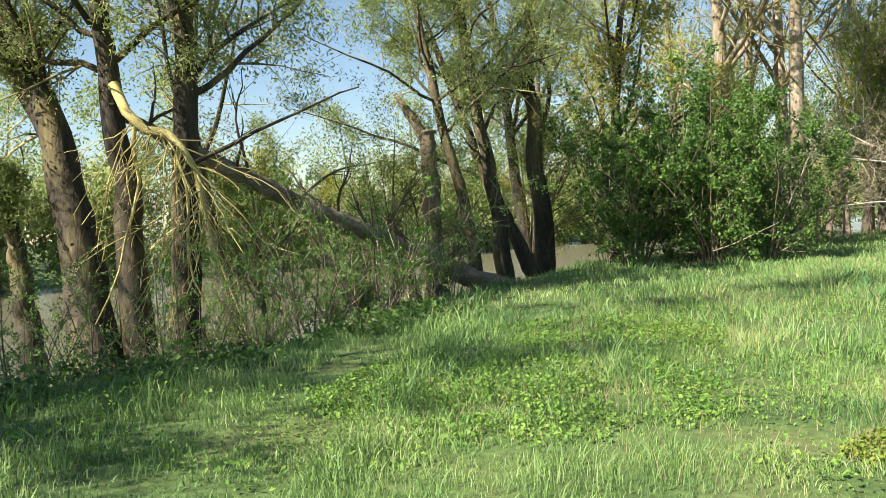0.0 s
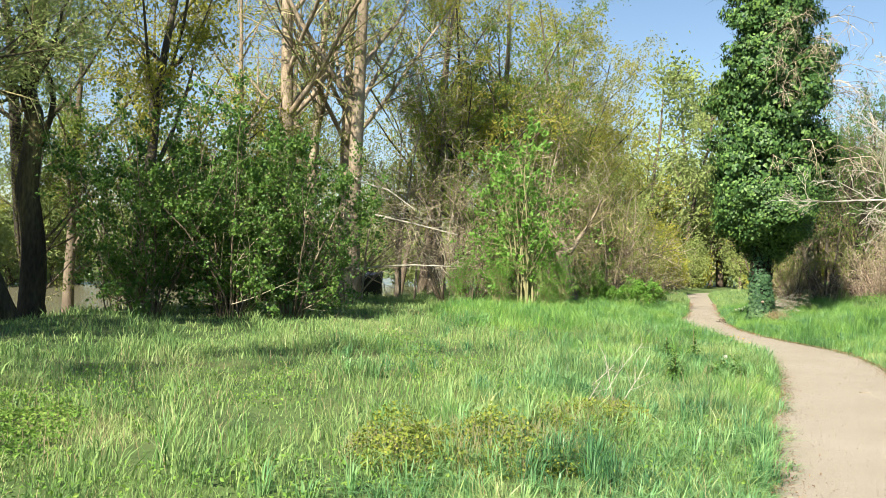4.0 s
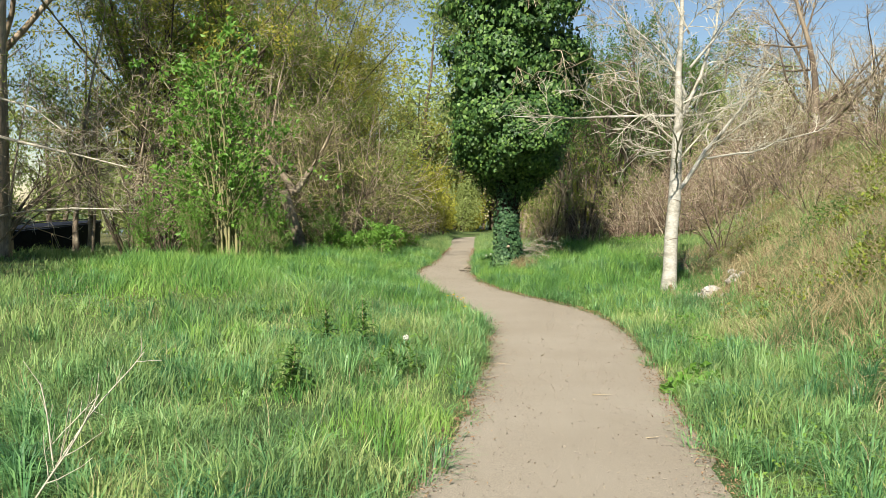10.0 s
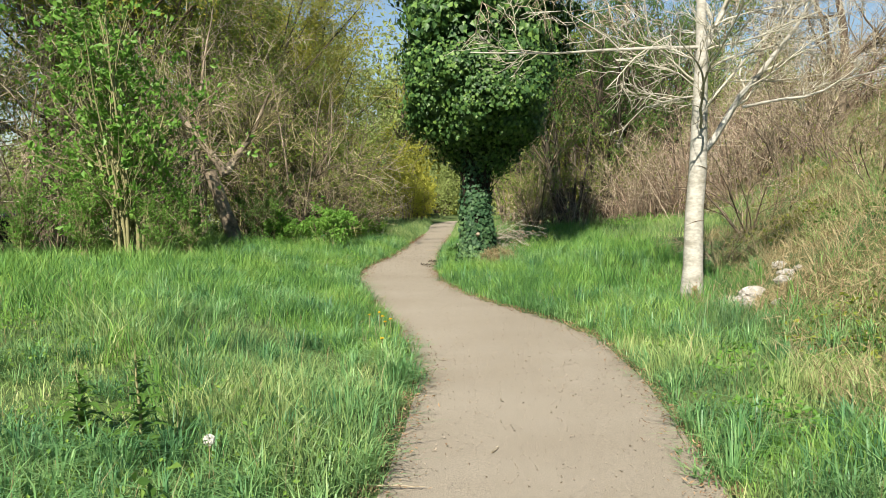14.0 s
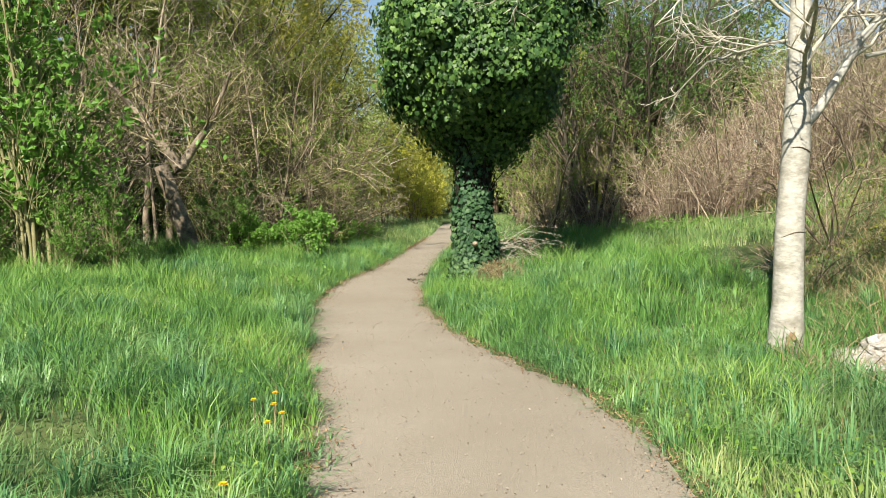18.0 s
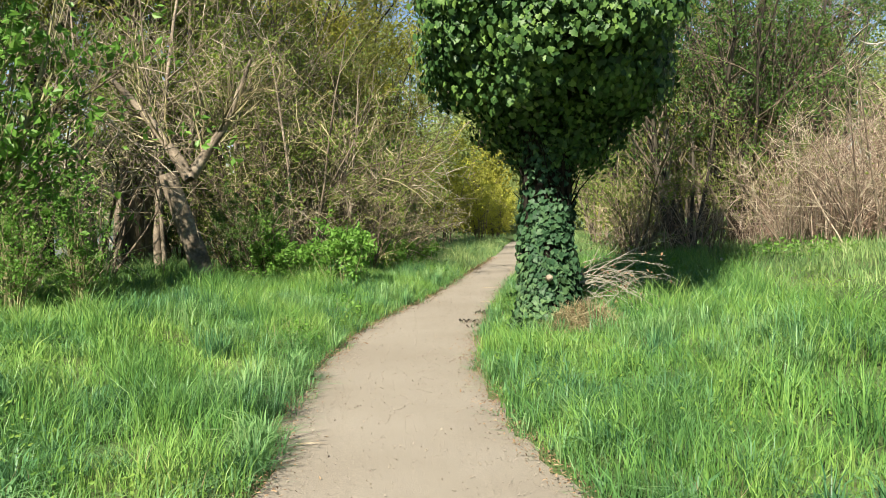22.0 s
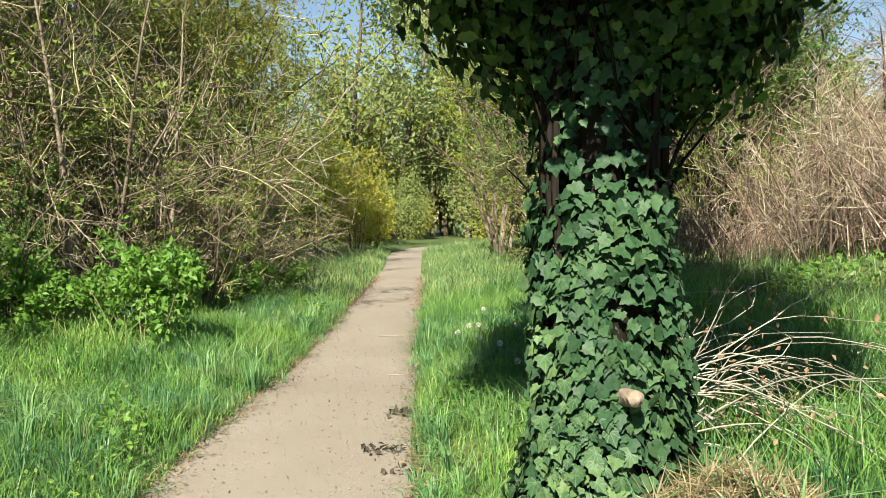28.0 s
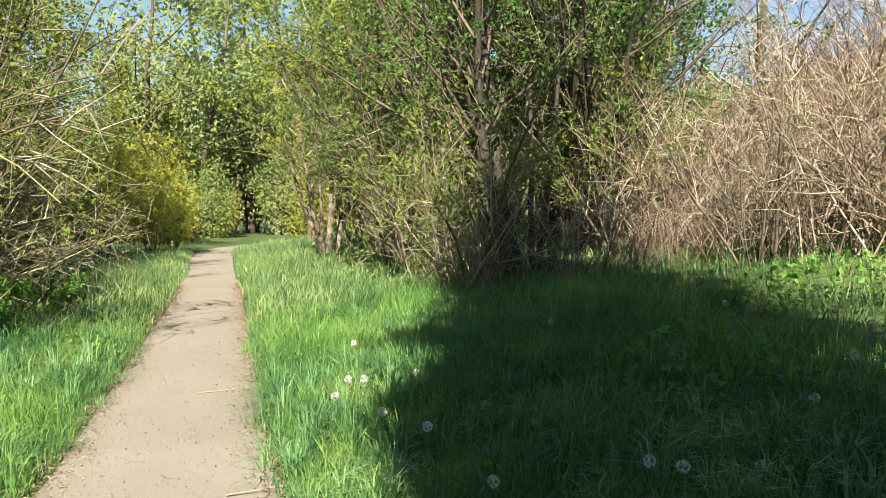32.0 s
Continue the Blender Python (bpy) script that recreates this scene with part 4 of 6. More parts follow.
def ivy_tree(x, y):
    e = thing("ivy_clad_tree", x, y, gz(x, y), "tree wholly clad in glossy dark-green ivy beside the path", "tree")
    r = np.random.RandomState(61)
    trunk = np.array([[0, 0, -0.3], [0, 0, 0.3], [0.02, 0, 1.2], [0.05, 0.02, 2.5], [0.05, 0.05, 5], [0.1, 0, 8], [0, 0, 12]])
    # trunk bark carries the crown's shade in its colour
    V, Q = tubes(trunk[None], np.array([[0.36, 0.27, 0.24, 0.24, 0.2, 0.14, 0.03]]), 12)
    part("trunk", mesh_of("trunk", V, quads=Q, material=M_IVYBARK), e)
    p = Plant(62)
    for _ in range(60):
        z0, a = r.uniform(3.4, 10), r.uniform(0, 6.28)
        p.stem((0, 0, z0), (math.cos(a), math.sin(a), r.uniform(0.1, 0.6)), r.uniform(1.0, 2.0), 0.03, k=5, wob=0.12)
    p.sprout(1, 6, 0.5, 50, 0.12, 0.0, 3, lo=0.3)
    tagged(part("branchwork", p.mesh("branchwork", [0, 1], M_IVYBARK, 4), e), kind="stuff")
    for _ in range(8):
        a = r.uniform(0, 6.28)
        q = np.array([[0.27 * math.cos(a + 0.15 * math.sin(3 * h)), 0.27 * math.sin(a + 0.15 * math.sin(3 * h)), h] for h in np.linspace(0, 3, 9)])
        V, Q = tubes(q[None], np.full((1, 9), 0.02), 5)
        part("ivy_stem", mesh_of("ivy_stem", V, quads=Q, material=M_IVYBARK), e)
    V, T, Q = knotty([[0.02, -0.25, 0.62], [0.03, -0.36, 0.64], [0.04, -0.43, 0.65]], [0.04, 0.036, 0.034], 8, rough=0.03)
    part("cut_stub", mesh_of("cut_stub", V, T, Q, M_LOG), e, "pale sawn branch stub")
    lv, lt = ivy_leaf_mesh()
    cv = np.array([[0, -0.45, -0.03], [0.42, -0.25, 0.07], [0.2, 0.15, 0.03], [0, 0.55, -0.08], [-0.2, 0.15, 0.03], [-0.42, -0.25, 0.07]])
    ct = np.array([[0, 1, 2], [0, 2, 3], [0, 3, 4], [0, 4, 5]])

    def placed(P, out, size, shape=None):
        n = len(P)
        nrm = unit(out + r.normal(0, 0.38, (n, 3)))
        d = np.array([0, 0, -1.0]) + r.normal(0, 0.5, (n, 3))
        d = unit(d - nrm * np.sum(d * nrm, 1, keepdims=True))
        s = np.cross(d, nrm)
        M = np.stack([s, d, nrm], -1) * size[:, None, None]
        return M, np.einsum("nij,kj->nki", M, lv if shape is None else shape) + P[:, None]

    # crown: clumps of leaves standing out from a dark core, overhanging on the sunny side
    prof_z = [1.8, 2.1, 2.35, 2.7, 3.0, 3.3, 4.2, 6, 8, 9.5, 11, 12.3, 13]
    prof_r = [0.34, 0.60, 0.92, 1.2, 1.32, 1.45, 1.6, 1.65, 1.55, 1.35, 1.05, 0.7, 0.2]
    sunny = math.atan2(TO_SUN.y, TO_SUN.x)

    def reach(z, a):
        face = np.maximum(np.cos(a - sunny), 0) ** 2
        R = np.interp(z, prof_z, prof_r) * (1 + 0.12 * np.sin(3 * a + 1.7 * z) + 0.08 * np.cos(5 * a - 2.3 * z + 1))
        R = R * (1 + face * np.interp(z, [1.9, 2.2, 2.45, 2.65, 3.2, 4.5, 6], [-0.15, -0.5, -0.45, 0.25, 0.4, 0.18, 0.0]))
        return R * (1 + np.maximum(np.cos(a), 0) * np.interp(z, [3, 4.5, 8, 11], [0, 0.22, 0.25, 0]))

    def leafed(P, out, size):
        low = P[:, 2] < 4.2
        for mask, shape, tri, k in ((low, lv, lt, 13), (~low, cv, ct, 6)):
            if mask.any():
                _, V = placed(P[mask], out[mask], (0.62 if k == 13 else 1.0) * size[mask], shape)
                pieces.append((V.reshape(-1, 3), (np.arange(mask.sum())[:, None, None] * k + tri[None]).reshape(-1, 3)))

    pieces = []
    for n_ in range(490):
        z, a = 2.15 + 10.5 * r.random() ** 1.1, r.uniform(0, 2 * np.pi)
        if n_ < 140:
            z, a = r.uniform(2.7, 4.0), sunny + r.uniform(-1.4, 1.4)
        big = r.uniform(0.16, 0.5) * np.interp(z, [2, 3, 11, 13], [0.6, 1, 0.9, 0.6])
        R = max(float(reach(z, a)) - 0.95 * big, 0.1) * r.uniform(0.78, 1.08)
        k = int((190 if z < 4.4 else 125) * (big / 0.4) ** 2) + 20
        way = np.array([math.cos(a), math.sin(a), 0.25])
        d = unit(r.normal(0, 1, (k, 3)) + 0.9 * way)
        P = np.array([R * math.cos(a) + 0.1, R * math.sin(a) + 0.15, z]) + d * (big * r.uniform(0.35, 1.35, (k, 1))) * np.array([1, 1, 0.8])
        leafed(P, d + 0.5 * way, 0.125 * r.uniform(0.6, 1.25, k))
    for _ in range(110):
        z, a = r.uniform(1.9, 2.95), r.uniform(0, 2 * np.pi)
        R = float(np.interp(z, [1.9, 2.3, 2.7, 3.0], [0.34, 0.7, 1.05, 1.3])) * r.uniform(0.45, 1.0) * (1 - 0.5 * max(math.cos(a - sunny), 0))
        d = unit(r.normal(0, 1, (70, 3)) + [math.cos(a), math.sin(a), 0.2])
        P = np.array([R * math.cos(a) + 0.08, R * math.sin(a) + 0.12, z]) + d * r.uniform(0.08, 0.3, (70, 1))
        leafed(P, d, 0.10 * r.uniform(0.6, 1.25, 70))
    for depth, count, size in ((0.72, 6500, 0.16), (0.5, 5000, 0.22), (0.3, 4000, 0.28)):
        z, a = r.uniform(2.2, 12.4, count), r.uniform(0, 2 * np.pi, count)
        R = reach(z, a) * depth * r.uniform(0.85, 1.1, count)
        leafed(np.stack([R * np.cos(a) + 0.1, R * np.sin(a) + 0.15, z], -1), np.stack([np.cos(a), np.sin(a), np.full(count, 0.3)], -1), size * r.uniform(0.6, 1.2, count))
    V, T = merge(pieces)
    tagged(part("ivy_crown", mesh_of("ivy_crown", V, tris=T, material=M_IVY, flat=False), e), kind="stuff")
    # leafless ivy stems under the crown, near-black to stand in for its shade
    p = Plant(64)
    for _ in range(36):
        a = p.rng.uniform(0, 6.283)
        p.stem((0.24 * math.cos(a), 0.24 * math.sin(a), p.rng.uniform(1.1, 2.3)), (math.cos(a), math.sin(a), p.rng.uniform(3.0, 5.0)), p.rng.uniform(0.35, 0.6), 0.012, k=6, wob=0.12)
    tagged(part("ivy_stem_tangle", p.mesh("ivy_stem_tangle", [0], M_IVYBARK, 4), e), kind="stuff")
    # dead vines hanging on the sunny side
    p = Plant(63)
    for _ in range(44):
        a = radians(p.rng.uniform(268, 345))
        z0 = p.rng.uniform(4.2, 9.0)
        q = 0.92 * float(reach(z0, a))
        p.stem((q * math.cos(a) + 0.1, q * math.sin(a) + 0.1, z0), (math.cos(a), math.sin(a), 0.3), p.rng.uniform(0.8, 1.9), 0.014, k=6, wob=0.15, up=-1.7)
    p.sprout(1, 5, 0.5, 45, 0.15, -0.8, 3, lo=0.1, minr=0.008)
    p.sprout(2, 3, 0.6, 45, 0.15, -0.3, 2, lo=0.1, minr=0.006)
    tagged(part("dead_vines", p.mesh("dead_vines", [0, 1, 2], M_TWIG, 3), e, "dry brown vine tangle"), kind="stuff")
    # trunk sleeve: the leaves nearest the path one by one, the rest joined
    count = 5600
    leaf_me = mesh_of("ivy_leaf", lv, tris=lt, material=M_IVYLEAF)
    z = np.where(r.random(count) < 0.80, 1.45 * r.random(count) ** 0.95, r.uniform(1.3, 2.4, count))
    a = r.uniform(0, 2 * np.pi, count)
    R = (0.26 + 0.13 * np.exp(-z * 2.2) + 0.03 * np.sin(3 * a + 4 * z)) * r.uniform(0.86, 1.22, count)
    P = np.stack([R * np.cos(a), R * np.sin(a), z], -1)
    out = np.stack([np.cos(a), np.sin(a), np.full(count, 0.5)], -1)
    size = 0.068 * r.uniform(0.45, 1.4, count)
    Ms, V = placed(P, out, size)
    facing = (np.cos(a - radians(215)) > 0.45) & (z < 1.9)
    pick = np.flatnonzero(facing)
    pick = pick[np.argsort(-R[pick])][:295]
    for q in pick:
        m = np.eye(4)
        m[:3, :3], m[:3, 3] = Ms[q], P[q]
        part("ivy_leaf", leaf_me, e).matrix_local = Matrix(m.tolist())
    rest = np.setdiff1d(np.arange(count), pick)
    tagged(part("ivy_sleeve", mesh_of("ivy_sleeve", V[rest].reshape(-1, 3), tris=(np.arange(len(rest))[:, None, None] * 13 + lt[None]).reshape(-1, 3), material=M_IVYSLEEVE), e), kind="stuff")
    return e


ivy_tree(1.30, 25.65)


# ---- brush pile at its foot, fallen log, snag ----
def brush_pile(x, y):
    p = Plant(71)
    for _ in range(42):
        a = p.rng.normal(0.1, 0.5)
        p.stem((p.rng.normal(0, 0.12), p.rng.normal(0, 0.12), p.rng.uniform(0.15, 0.6)), (math.cos(a), math.sin(a) * 0.8, p.rng.normal(0.35, 0.4)), p.rng.uniform(0.5, 1.3), 0.005, k=8, wob=0.2, up=-1.0)
    p.sprout(1, 3, 0.5, 35, 0.15, -0.3, 4, lo=0.3, minr=0.003)
    e = thing("brush_pile", x, y, gz(x, y), "pile of bare bleached cut branches against the ivy tree", "brushwood")
    p.parts("branch", 0, M_PALETWIG, e, 5)
    tagged(part("twig_tangle", p.mesh("twig_tangle", [1], M_PALETWIG, 3), e), kind="stuff")
    tagged(part("dead_foliage", p.leaves("dead_foliage", [0, 1], 2.0, 0.04, M_DEAD, 0.05, lo=0.0), e), kind="stuff")


brush_pile(1.66, 25.95)


def log_thing():
    e = thing("fallen_log", -12.7, 10.2, -0.1, "fallen willow trunk with rough grey-brown bark leaning on a tree", "log")
    V, T, Q = knotty([[0.3, 0.3, 0.0], [-0.3, -0.8, 0.2], [-0.9, -2.9, 1.25], [-1.4, -4.65, 2.0], [-1.75, -6.95, 3.1], [-1.8, -8.3, 3.7]], [0.2, 0.22, 0.19, 0.17, 0.13, 0.08], 5, 14, 0.16)
    part("trunk", mesh_of("trunk", V, T, Q, M_LOG), e)
    p = Plant(72)
    for _ in range(16):
        u = p.rng.uniform(0.15, 1)
        p.stem((-1.8 * u, -8.0 * u, 3.6 * u), (p.rng.normal(0, 0.6), p.rng.normal(0, 0.6), 1), p.rng.uniform(0.8, 2.0), 0.035, k=6, wob=0.15)
    p.sprout(1, 5, 0.5, 45, 0.15, 0.1, 4, minr=0.005)
    p.parts("branch", 0, M_BARK, e, 5)
    tagged(part("twig_tangle", p.mesh("twig_tangle", [1], M_BARK, 4), e), kind="stuff")


log_thing()


def snag_thing():
    e = thing("broken_snag", -14.8, 9.7, -0.6, "broken-off dead tree trunk standing at the riverbank", "tree stump")
    V, T, Q = knotty([[0, 0, -0.3], [0, 0, 1.7], [-0.02, 0, 3.6], [-0.05, 0, 4.3]], [0.27, 0.22, 0.2, 0.17], 6)
    part("trunk", mesh_of("trunk", V, T, Q, M_BARK), e)
    V, T, Q = knotty([[-0.05, 0, 4.0], [-0.3, -0.2, 4.6], [-0.6, -0.45, 5.2]], [0.13, 0.12, 0.05], 7)
    part("broken_limb", mesh_of("broken_limb", V, T, Q, M_BARK), e)


snag_thing()
rs = bare_shrub(73, 3.6, 9, 0.6, M_TWIG, M_LEAF, 6.5, 0.075, "riverside shrub of brown twigs with small new leaves", "riverside shrubs", -15.2, 7.4, fine=0.8, dense=0.65, thick=0.005)
again(rs, [(-11.7, 4.9, 40, 0.78), (-12.3, 6.9, 220, 0.7), (-11.3, 3.3, 10, 0.62), (-12.6, 2.0, 190, 0.7), (-10.8, 2.0, 100, 0.4), (-12.6, 0.2, 20, 0.6), (-11.6, 5.9, 70, 0.42), (-11.8, 1.0, 160, 0.45), (-15.6, 4.8, 250, 0.9), (-11.4, -1.0, 200, 0.5), (-15.6, 6.6, 100, 1.0), (-16.5, 4.0, 150, 0.9), (-17.5, 10.5, 200, 1.0), (-18.6, 13.0, 90, 0.9), (-15.6, 8.4, 320, 0.9), (-13.2, 14.6, 120, 0.5), (-12.3, 7.6, 290, 0.45), (-12.4, 3.0, 130, 0.5), (-15.0, 1.6, 330, 0.8)])


def drooping_bough():
    """A broken bough with hanging lichen-yellow twigs."""
    p = Plant(74)
    along, near = np.array([0.735, 0.678, 0]), np.array([0.678, -0.735, 0])

    def bough(a, z, out, r0, r1):
        t = np.linspace(0, len(a) - 1, 9)
        a, z, out = (np.interp(t, np.arange(len(a)), q) for q in (a, z, out))
        path = a[:, None] * along + out[:, None] * near + np.array([0, 0, 1]) * z[:, None]
        path[1:-1] += p.rng.normal(0, 0.03, (7, 3))
        p.add(0, path, np.linspace(r0, r1, 9))
        return path

    main = bough([0, 0.4, 0.95, 1.35, 1.5, 1.6], [0, -0.75, -0.85, -1.4, -2.2, -3.0], [0, 0.3, 0.4, 0.45, 0.5, 0.5], 0.09, 0.025)
    bough([0.4, 0.42, 0.2, -0.3], [-0.75, -1.4, -2.7, -3.8], [0.3, 0.45, 0.5, 0.55], 0.04, 0.01)
    bough([1.1, 1.25, 1.2, 1.5], [-1.0, -2.0, -3.0, -3.7], [0.4, 0.5, 0.6, 0.6], 0.035, 0.01)
    bough([1.35, 2.2, 3.0, 3.95], [-1.35, -1.0, -0.6, -0.25], [0.4, 0.3, 0.2, 0.1], 0.04, 0.012)
    for _ in range(46):
        f = p.rng.uniform(1.2, 6.5)
        q = main[int(f)] + (main[int(f) + 1] - main[int(f)]) * (f - int(f))
        d = along * p.rng.normal(-0.1, 0.55) + near * p.rng.normal(0.1, 0.4) + np.array([0, 0, -0.6])
        p.stem(q, d, p.rng.uniform(0.8, 2.4), 0.015, k=8, wob=0.2, up=-0.9, level=1, tip=0.4)
    p.sprout(2, 5, 0.4, 42, 0.24, -0.8, 5, lo=0.2, minr=0.007)
    e = thing("broken_willow_bough", -14.2, 1.75, 4.0, "broken bough with hanging yellow lichened twigs on a willow", "branch")
    for k_, (path, rad) in enumerate(zip(p.paths[0], p.radii[0])):
        V, Q = tubes(path[None], rad[None], 7)
        part("bough", mesh_of("bough", V, quads=Q, material=M_RIVERBARK if k_ == 3 else M_LICHEN), e)
    tagged(part("twig_tangle", p.mesh("twig_tangle", [1, 2], M_LICHEN, 3), e), kind="stuff")


drooping_bough()


def dead_branch(pts, r0, seed):
    pts = np.asarray(pts, float)
    e = tagged(new("dead_branch"), "long bleached dead branch hanging in the thicket", "branch", "dead branches")
    e.matrix_world = Matrix.Translation(pts[0])
    V, T, Q = knotty(pts - pts[0], np.linspace(r0, 0.012, len(pts)), seed, 7, 0.05)
    part("branch", mesh_of("branch", V, T, Q, M_PALETWIG), e)
    p = Plant(seed)
    t = np.linspace(0, len(pts) - 1, 9)
    p.add(0, np.stack([np.interp(t, np.arange(len(pts)), pts[:, i] - pts[0][i]) for i in range(3)], -1), np.linspace(r0, 0.012, 9))
    p.sprout(1, 14, 0.3, 45, 0.14, -0.1, 5, lo=0.2, thin=0.4, minr=0.006)
    p.sprout(2, 5, 0.5, 45, 0.14, 0, 3, lo=0.1, minr=0.004)
    tagged(part("twig_tangle", p.mesh("twig_tangle", [1, 2], M_PALETWIG, 3), e), kind="stuff")


dead_branch([(-12.3, 25.6, 3.4), (-10.8, 24.8, 3.1), (-9.2, 24.2, 2.8), (-7.8, 24.0, 2.5)], 0.045, 531)
dead_branch([(-12.2, 25.5, 1.2), (-10.8, 25.0, 1.4), (-9.4, 24.4, 1.5), (-8.0, 24.0, 1.5)], 0.04, 532)
dead_branch([(7.0, 12.7, gz(7.0, 12.7) + 0.03), (6.6, 12.7, gz(6.6, 12.7) + 0.2), (6.2, 12.9, gz(6.2, 12.9) + 0.36), (5.8, 12.8, gz(5.8, 12.8) + 0.45)], 0.014, 534)
dead_branch([(-12.2, 25.4, 4.6), (-11.4, 24.6, 4.2), (-10.2, 24.0, 3.9), (-9.0, 23.4, 3.2)], 0.035, 533)


# ---- forked bare tree and thin saplings among the left thicket ----
def forked_tree(x, y):
    p = Plant(81)
    p.stem((0.12, 0, -0.1), (-0.14, 0, 1), 2.2, 0.22, k=6, wob=0.05, tip=0.75)
    p.stem((-0.16, 0, 1.9), (-0.75, 0.1, 0.9), 2.6, 0.13, k=7, wob=0.08, up=0.3)
    p.stem((-0.14, 0, 1.95), (0.6, 0, 0.9), 2.4, 0.11, k=7, wob=0.08, up=0.3)
    e = thing("forked_tree", x, y, gz(x, y), "leafless tree forking low into two limbs", "tree")
    for q, nm in enumerate(("trunk", "limb", "limb")):
        V, Q = tubes(p.paths[0][q][None], p.radii[0][q][None], 8)
        part(nm, mesh_of(nm, V, quads=Q, material=M_LOG), e)
    p.paths[0], p.radii[0] = p.paths[0][1:], p.radii[0][1:]
    p.paths = {0: [np.array([q[int(i)] for i in np.linspace(0, len(q) - 1, 7)]) for q in p.paths[0]]}
    p.radii = {0: [np.linspace(0.06, 0.02, 7)] * 2}
    p.sprout(1, 16, 0.75, 45, 0.1, 0.2, 6, minr=0.010)
    p.sprout(2, 9, 0.55, 42, 0.12, 0.1, 4, minr=0.006)
    tagged(part("twig_tangle", p.mesh("twig_tangle", [1, 2], M_OLIVETWIG, 3), e), kind="stuff")


forked_tree(-5.1, 30.5)


def sapling(x, y, h, seed, rz=0):
    p = Plant(seed)
    p.stem((0, 0, -0.1), (0.03, 0.02, 1), h, 0.045, k=9, wob=0.03)
    p.sprout(1, 14, 0.3, 40, 0.08, 0.3, 5, lo=0.3, minr=0.006)
    p.sprout(2, 4, 0.5, 40, 0.1, 0.2, 3, minr=0.004)
    e = thing("sapling", x, y, gz(x, y), "slender bare sapling with pale straight stem", "tree", "saplings", rz)
    part("stem", p.mesh("stem", [0], M_LOG, 7), e)
    tagged(part("twig_tangle", p.mesh("twig_tangle", [1, 2], M_TWIG, 3), e), kind="stuff")
    return e


sp = sapling(-7.3, 29.0, 5.0, 82)
again(sp, [(-4.0, 32.6, 150, 1.0), (-6.0, 31.0, 230, 1.05), (-9.6, 28.4, 10, 1.1), (-10.4, 27.6, 80, 1.0), (-6.9, 29.4, 100, 1.1), (-8.6, 30, 200, 0.9), (-3.3, 34.2, 50, 0.9), (-11.4, 25.0, 20, 1.0)])


# ---- dark boat moored on the river ----
def boat(x, y, rz):
    e = thing("boat", x, y, -1.4, "dark blue hull of a boat moored on the river", "boat", rz=rz, scale=2.1)
    st = np.linspace(-2.6, 2.6, 13)
    half = 0.55 * (1 - np.abs(st / 2.8) ** 3.2)
    ring = []
    for q, hw_ in zip(st, half):
        ring.append([[q, -hw_, 0.72 + 0.03 * q], [q, -hw_ * 0.93, 0.25], [q, -hw_ * 0.55, 0.0], [q, hw_ * 0.55, 0.0], [q, hw_ * 0.93, 0.25], [q, hw_, 0.72 + 0.03 * q]])
    V = np.array(ring).reshape(-1, 3) * [1, 1, 1.38]
    i = np.arange(12)[:, None] * 6 + np.arange(5)[None]
    Q = np.stack([i, i + 1, i + 7, i + 6], -1).reshape(-1, 4)
    D = np.stack([np.arange(12) * 6 + 5, np.arange(12) * 6, np.arange(1, 13) * 6, np.arange(1, 13) * 6 + 5], -1)
    hull = part("hull", mesh_of("hull", V, quads=np.concatenate([Q, D]), material=M_BOAT, flat=True), e)
    for sgn in (-1, 1):
        rail = np.stack([st, sgn * half, 1.02 + 0.04 * st], -1)
        V, Q = tubes(rail[None], np.full((1, 13), 0.016), 6)
        part("rail", mesh_of("rail", V, quads=Q, material=M_BOATTRIM), hull)


boat(-19.3, 41.8, 92)


# ---- stones by the white tree ----
def stone(x, y, size, seed, rz, base, label="pale rough stone half sunk in dry grass"):
    r = np.random.RandomState(seed)
    bm = bmesh.new()
    bmesh.ops.create_icosphere(bm, subdivisions=2, radius=1)
    f = r.normal(0, 1, (4, 3))
    for v in bm.verts:
        k_ = 1 + 0.16 * math.sin(3 * v.co.dot(Vector(f[0])) + 1) + 0.1 * math.sin(5 * v.co.dot(Vector(f[1])))
        v.co = Vector((v.co.x * 1.2 * k_, v.co.y * k_, v.co.z * 0.65 * k_)) * size
    me = bpy.data.meshes.new("stone")
    bm.to_mesh(me), bm.free()
    me.materials.append(M_STONE)
    ob = tagged(new("stone", me), label, "stone", "stones by the white tree")
    ob.matrix_world = pose(x, y, base + size * 0.3, 0, 0, rz)


rr = np.random.RandomState(91)
for i in range(16):
    sx, sy = 4.75 + rr.normal(0, 0.22), 18.95 + rr.normal(0, 0.3)
    stone(sx, sy, rr.uniform(0.06, 0.14), 100 + i, rr.uniform(0, 360), gz(sx, sy))
for i in range(12):
    sx, sy = 4.05 + rr.normal(0, 0.28), 18.3 + rr.normal(0, 0.25)
    stone(sx, sy, rr.uniform(0.04, 0.10), 130 + i, rr.uniform(0, 360), gz(sx, sy))


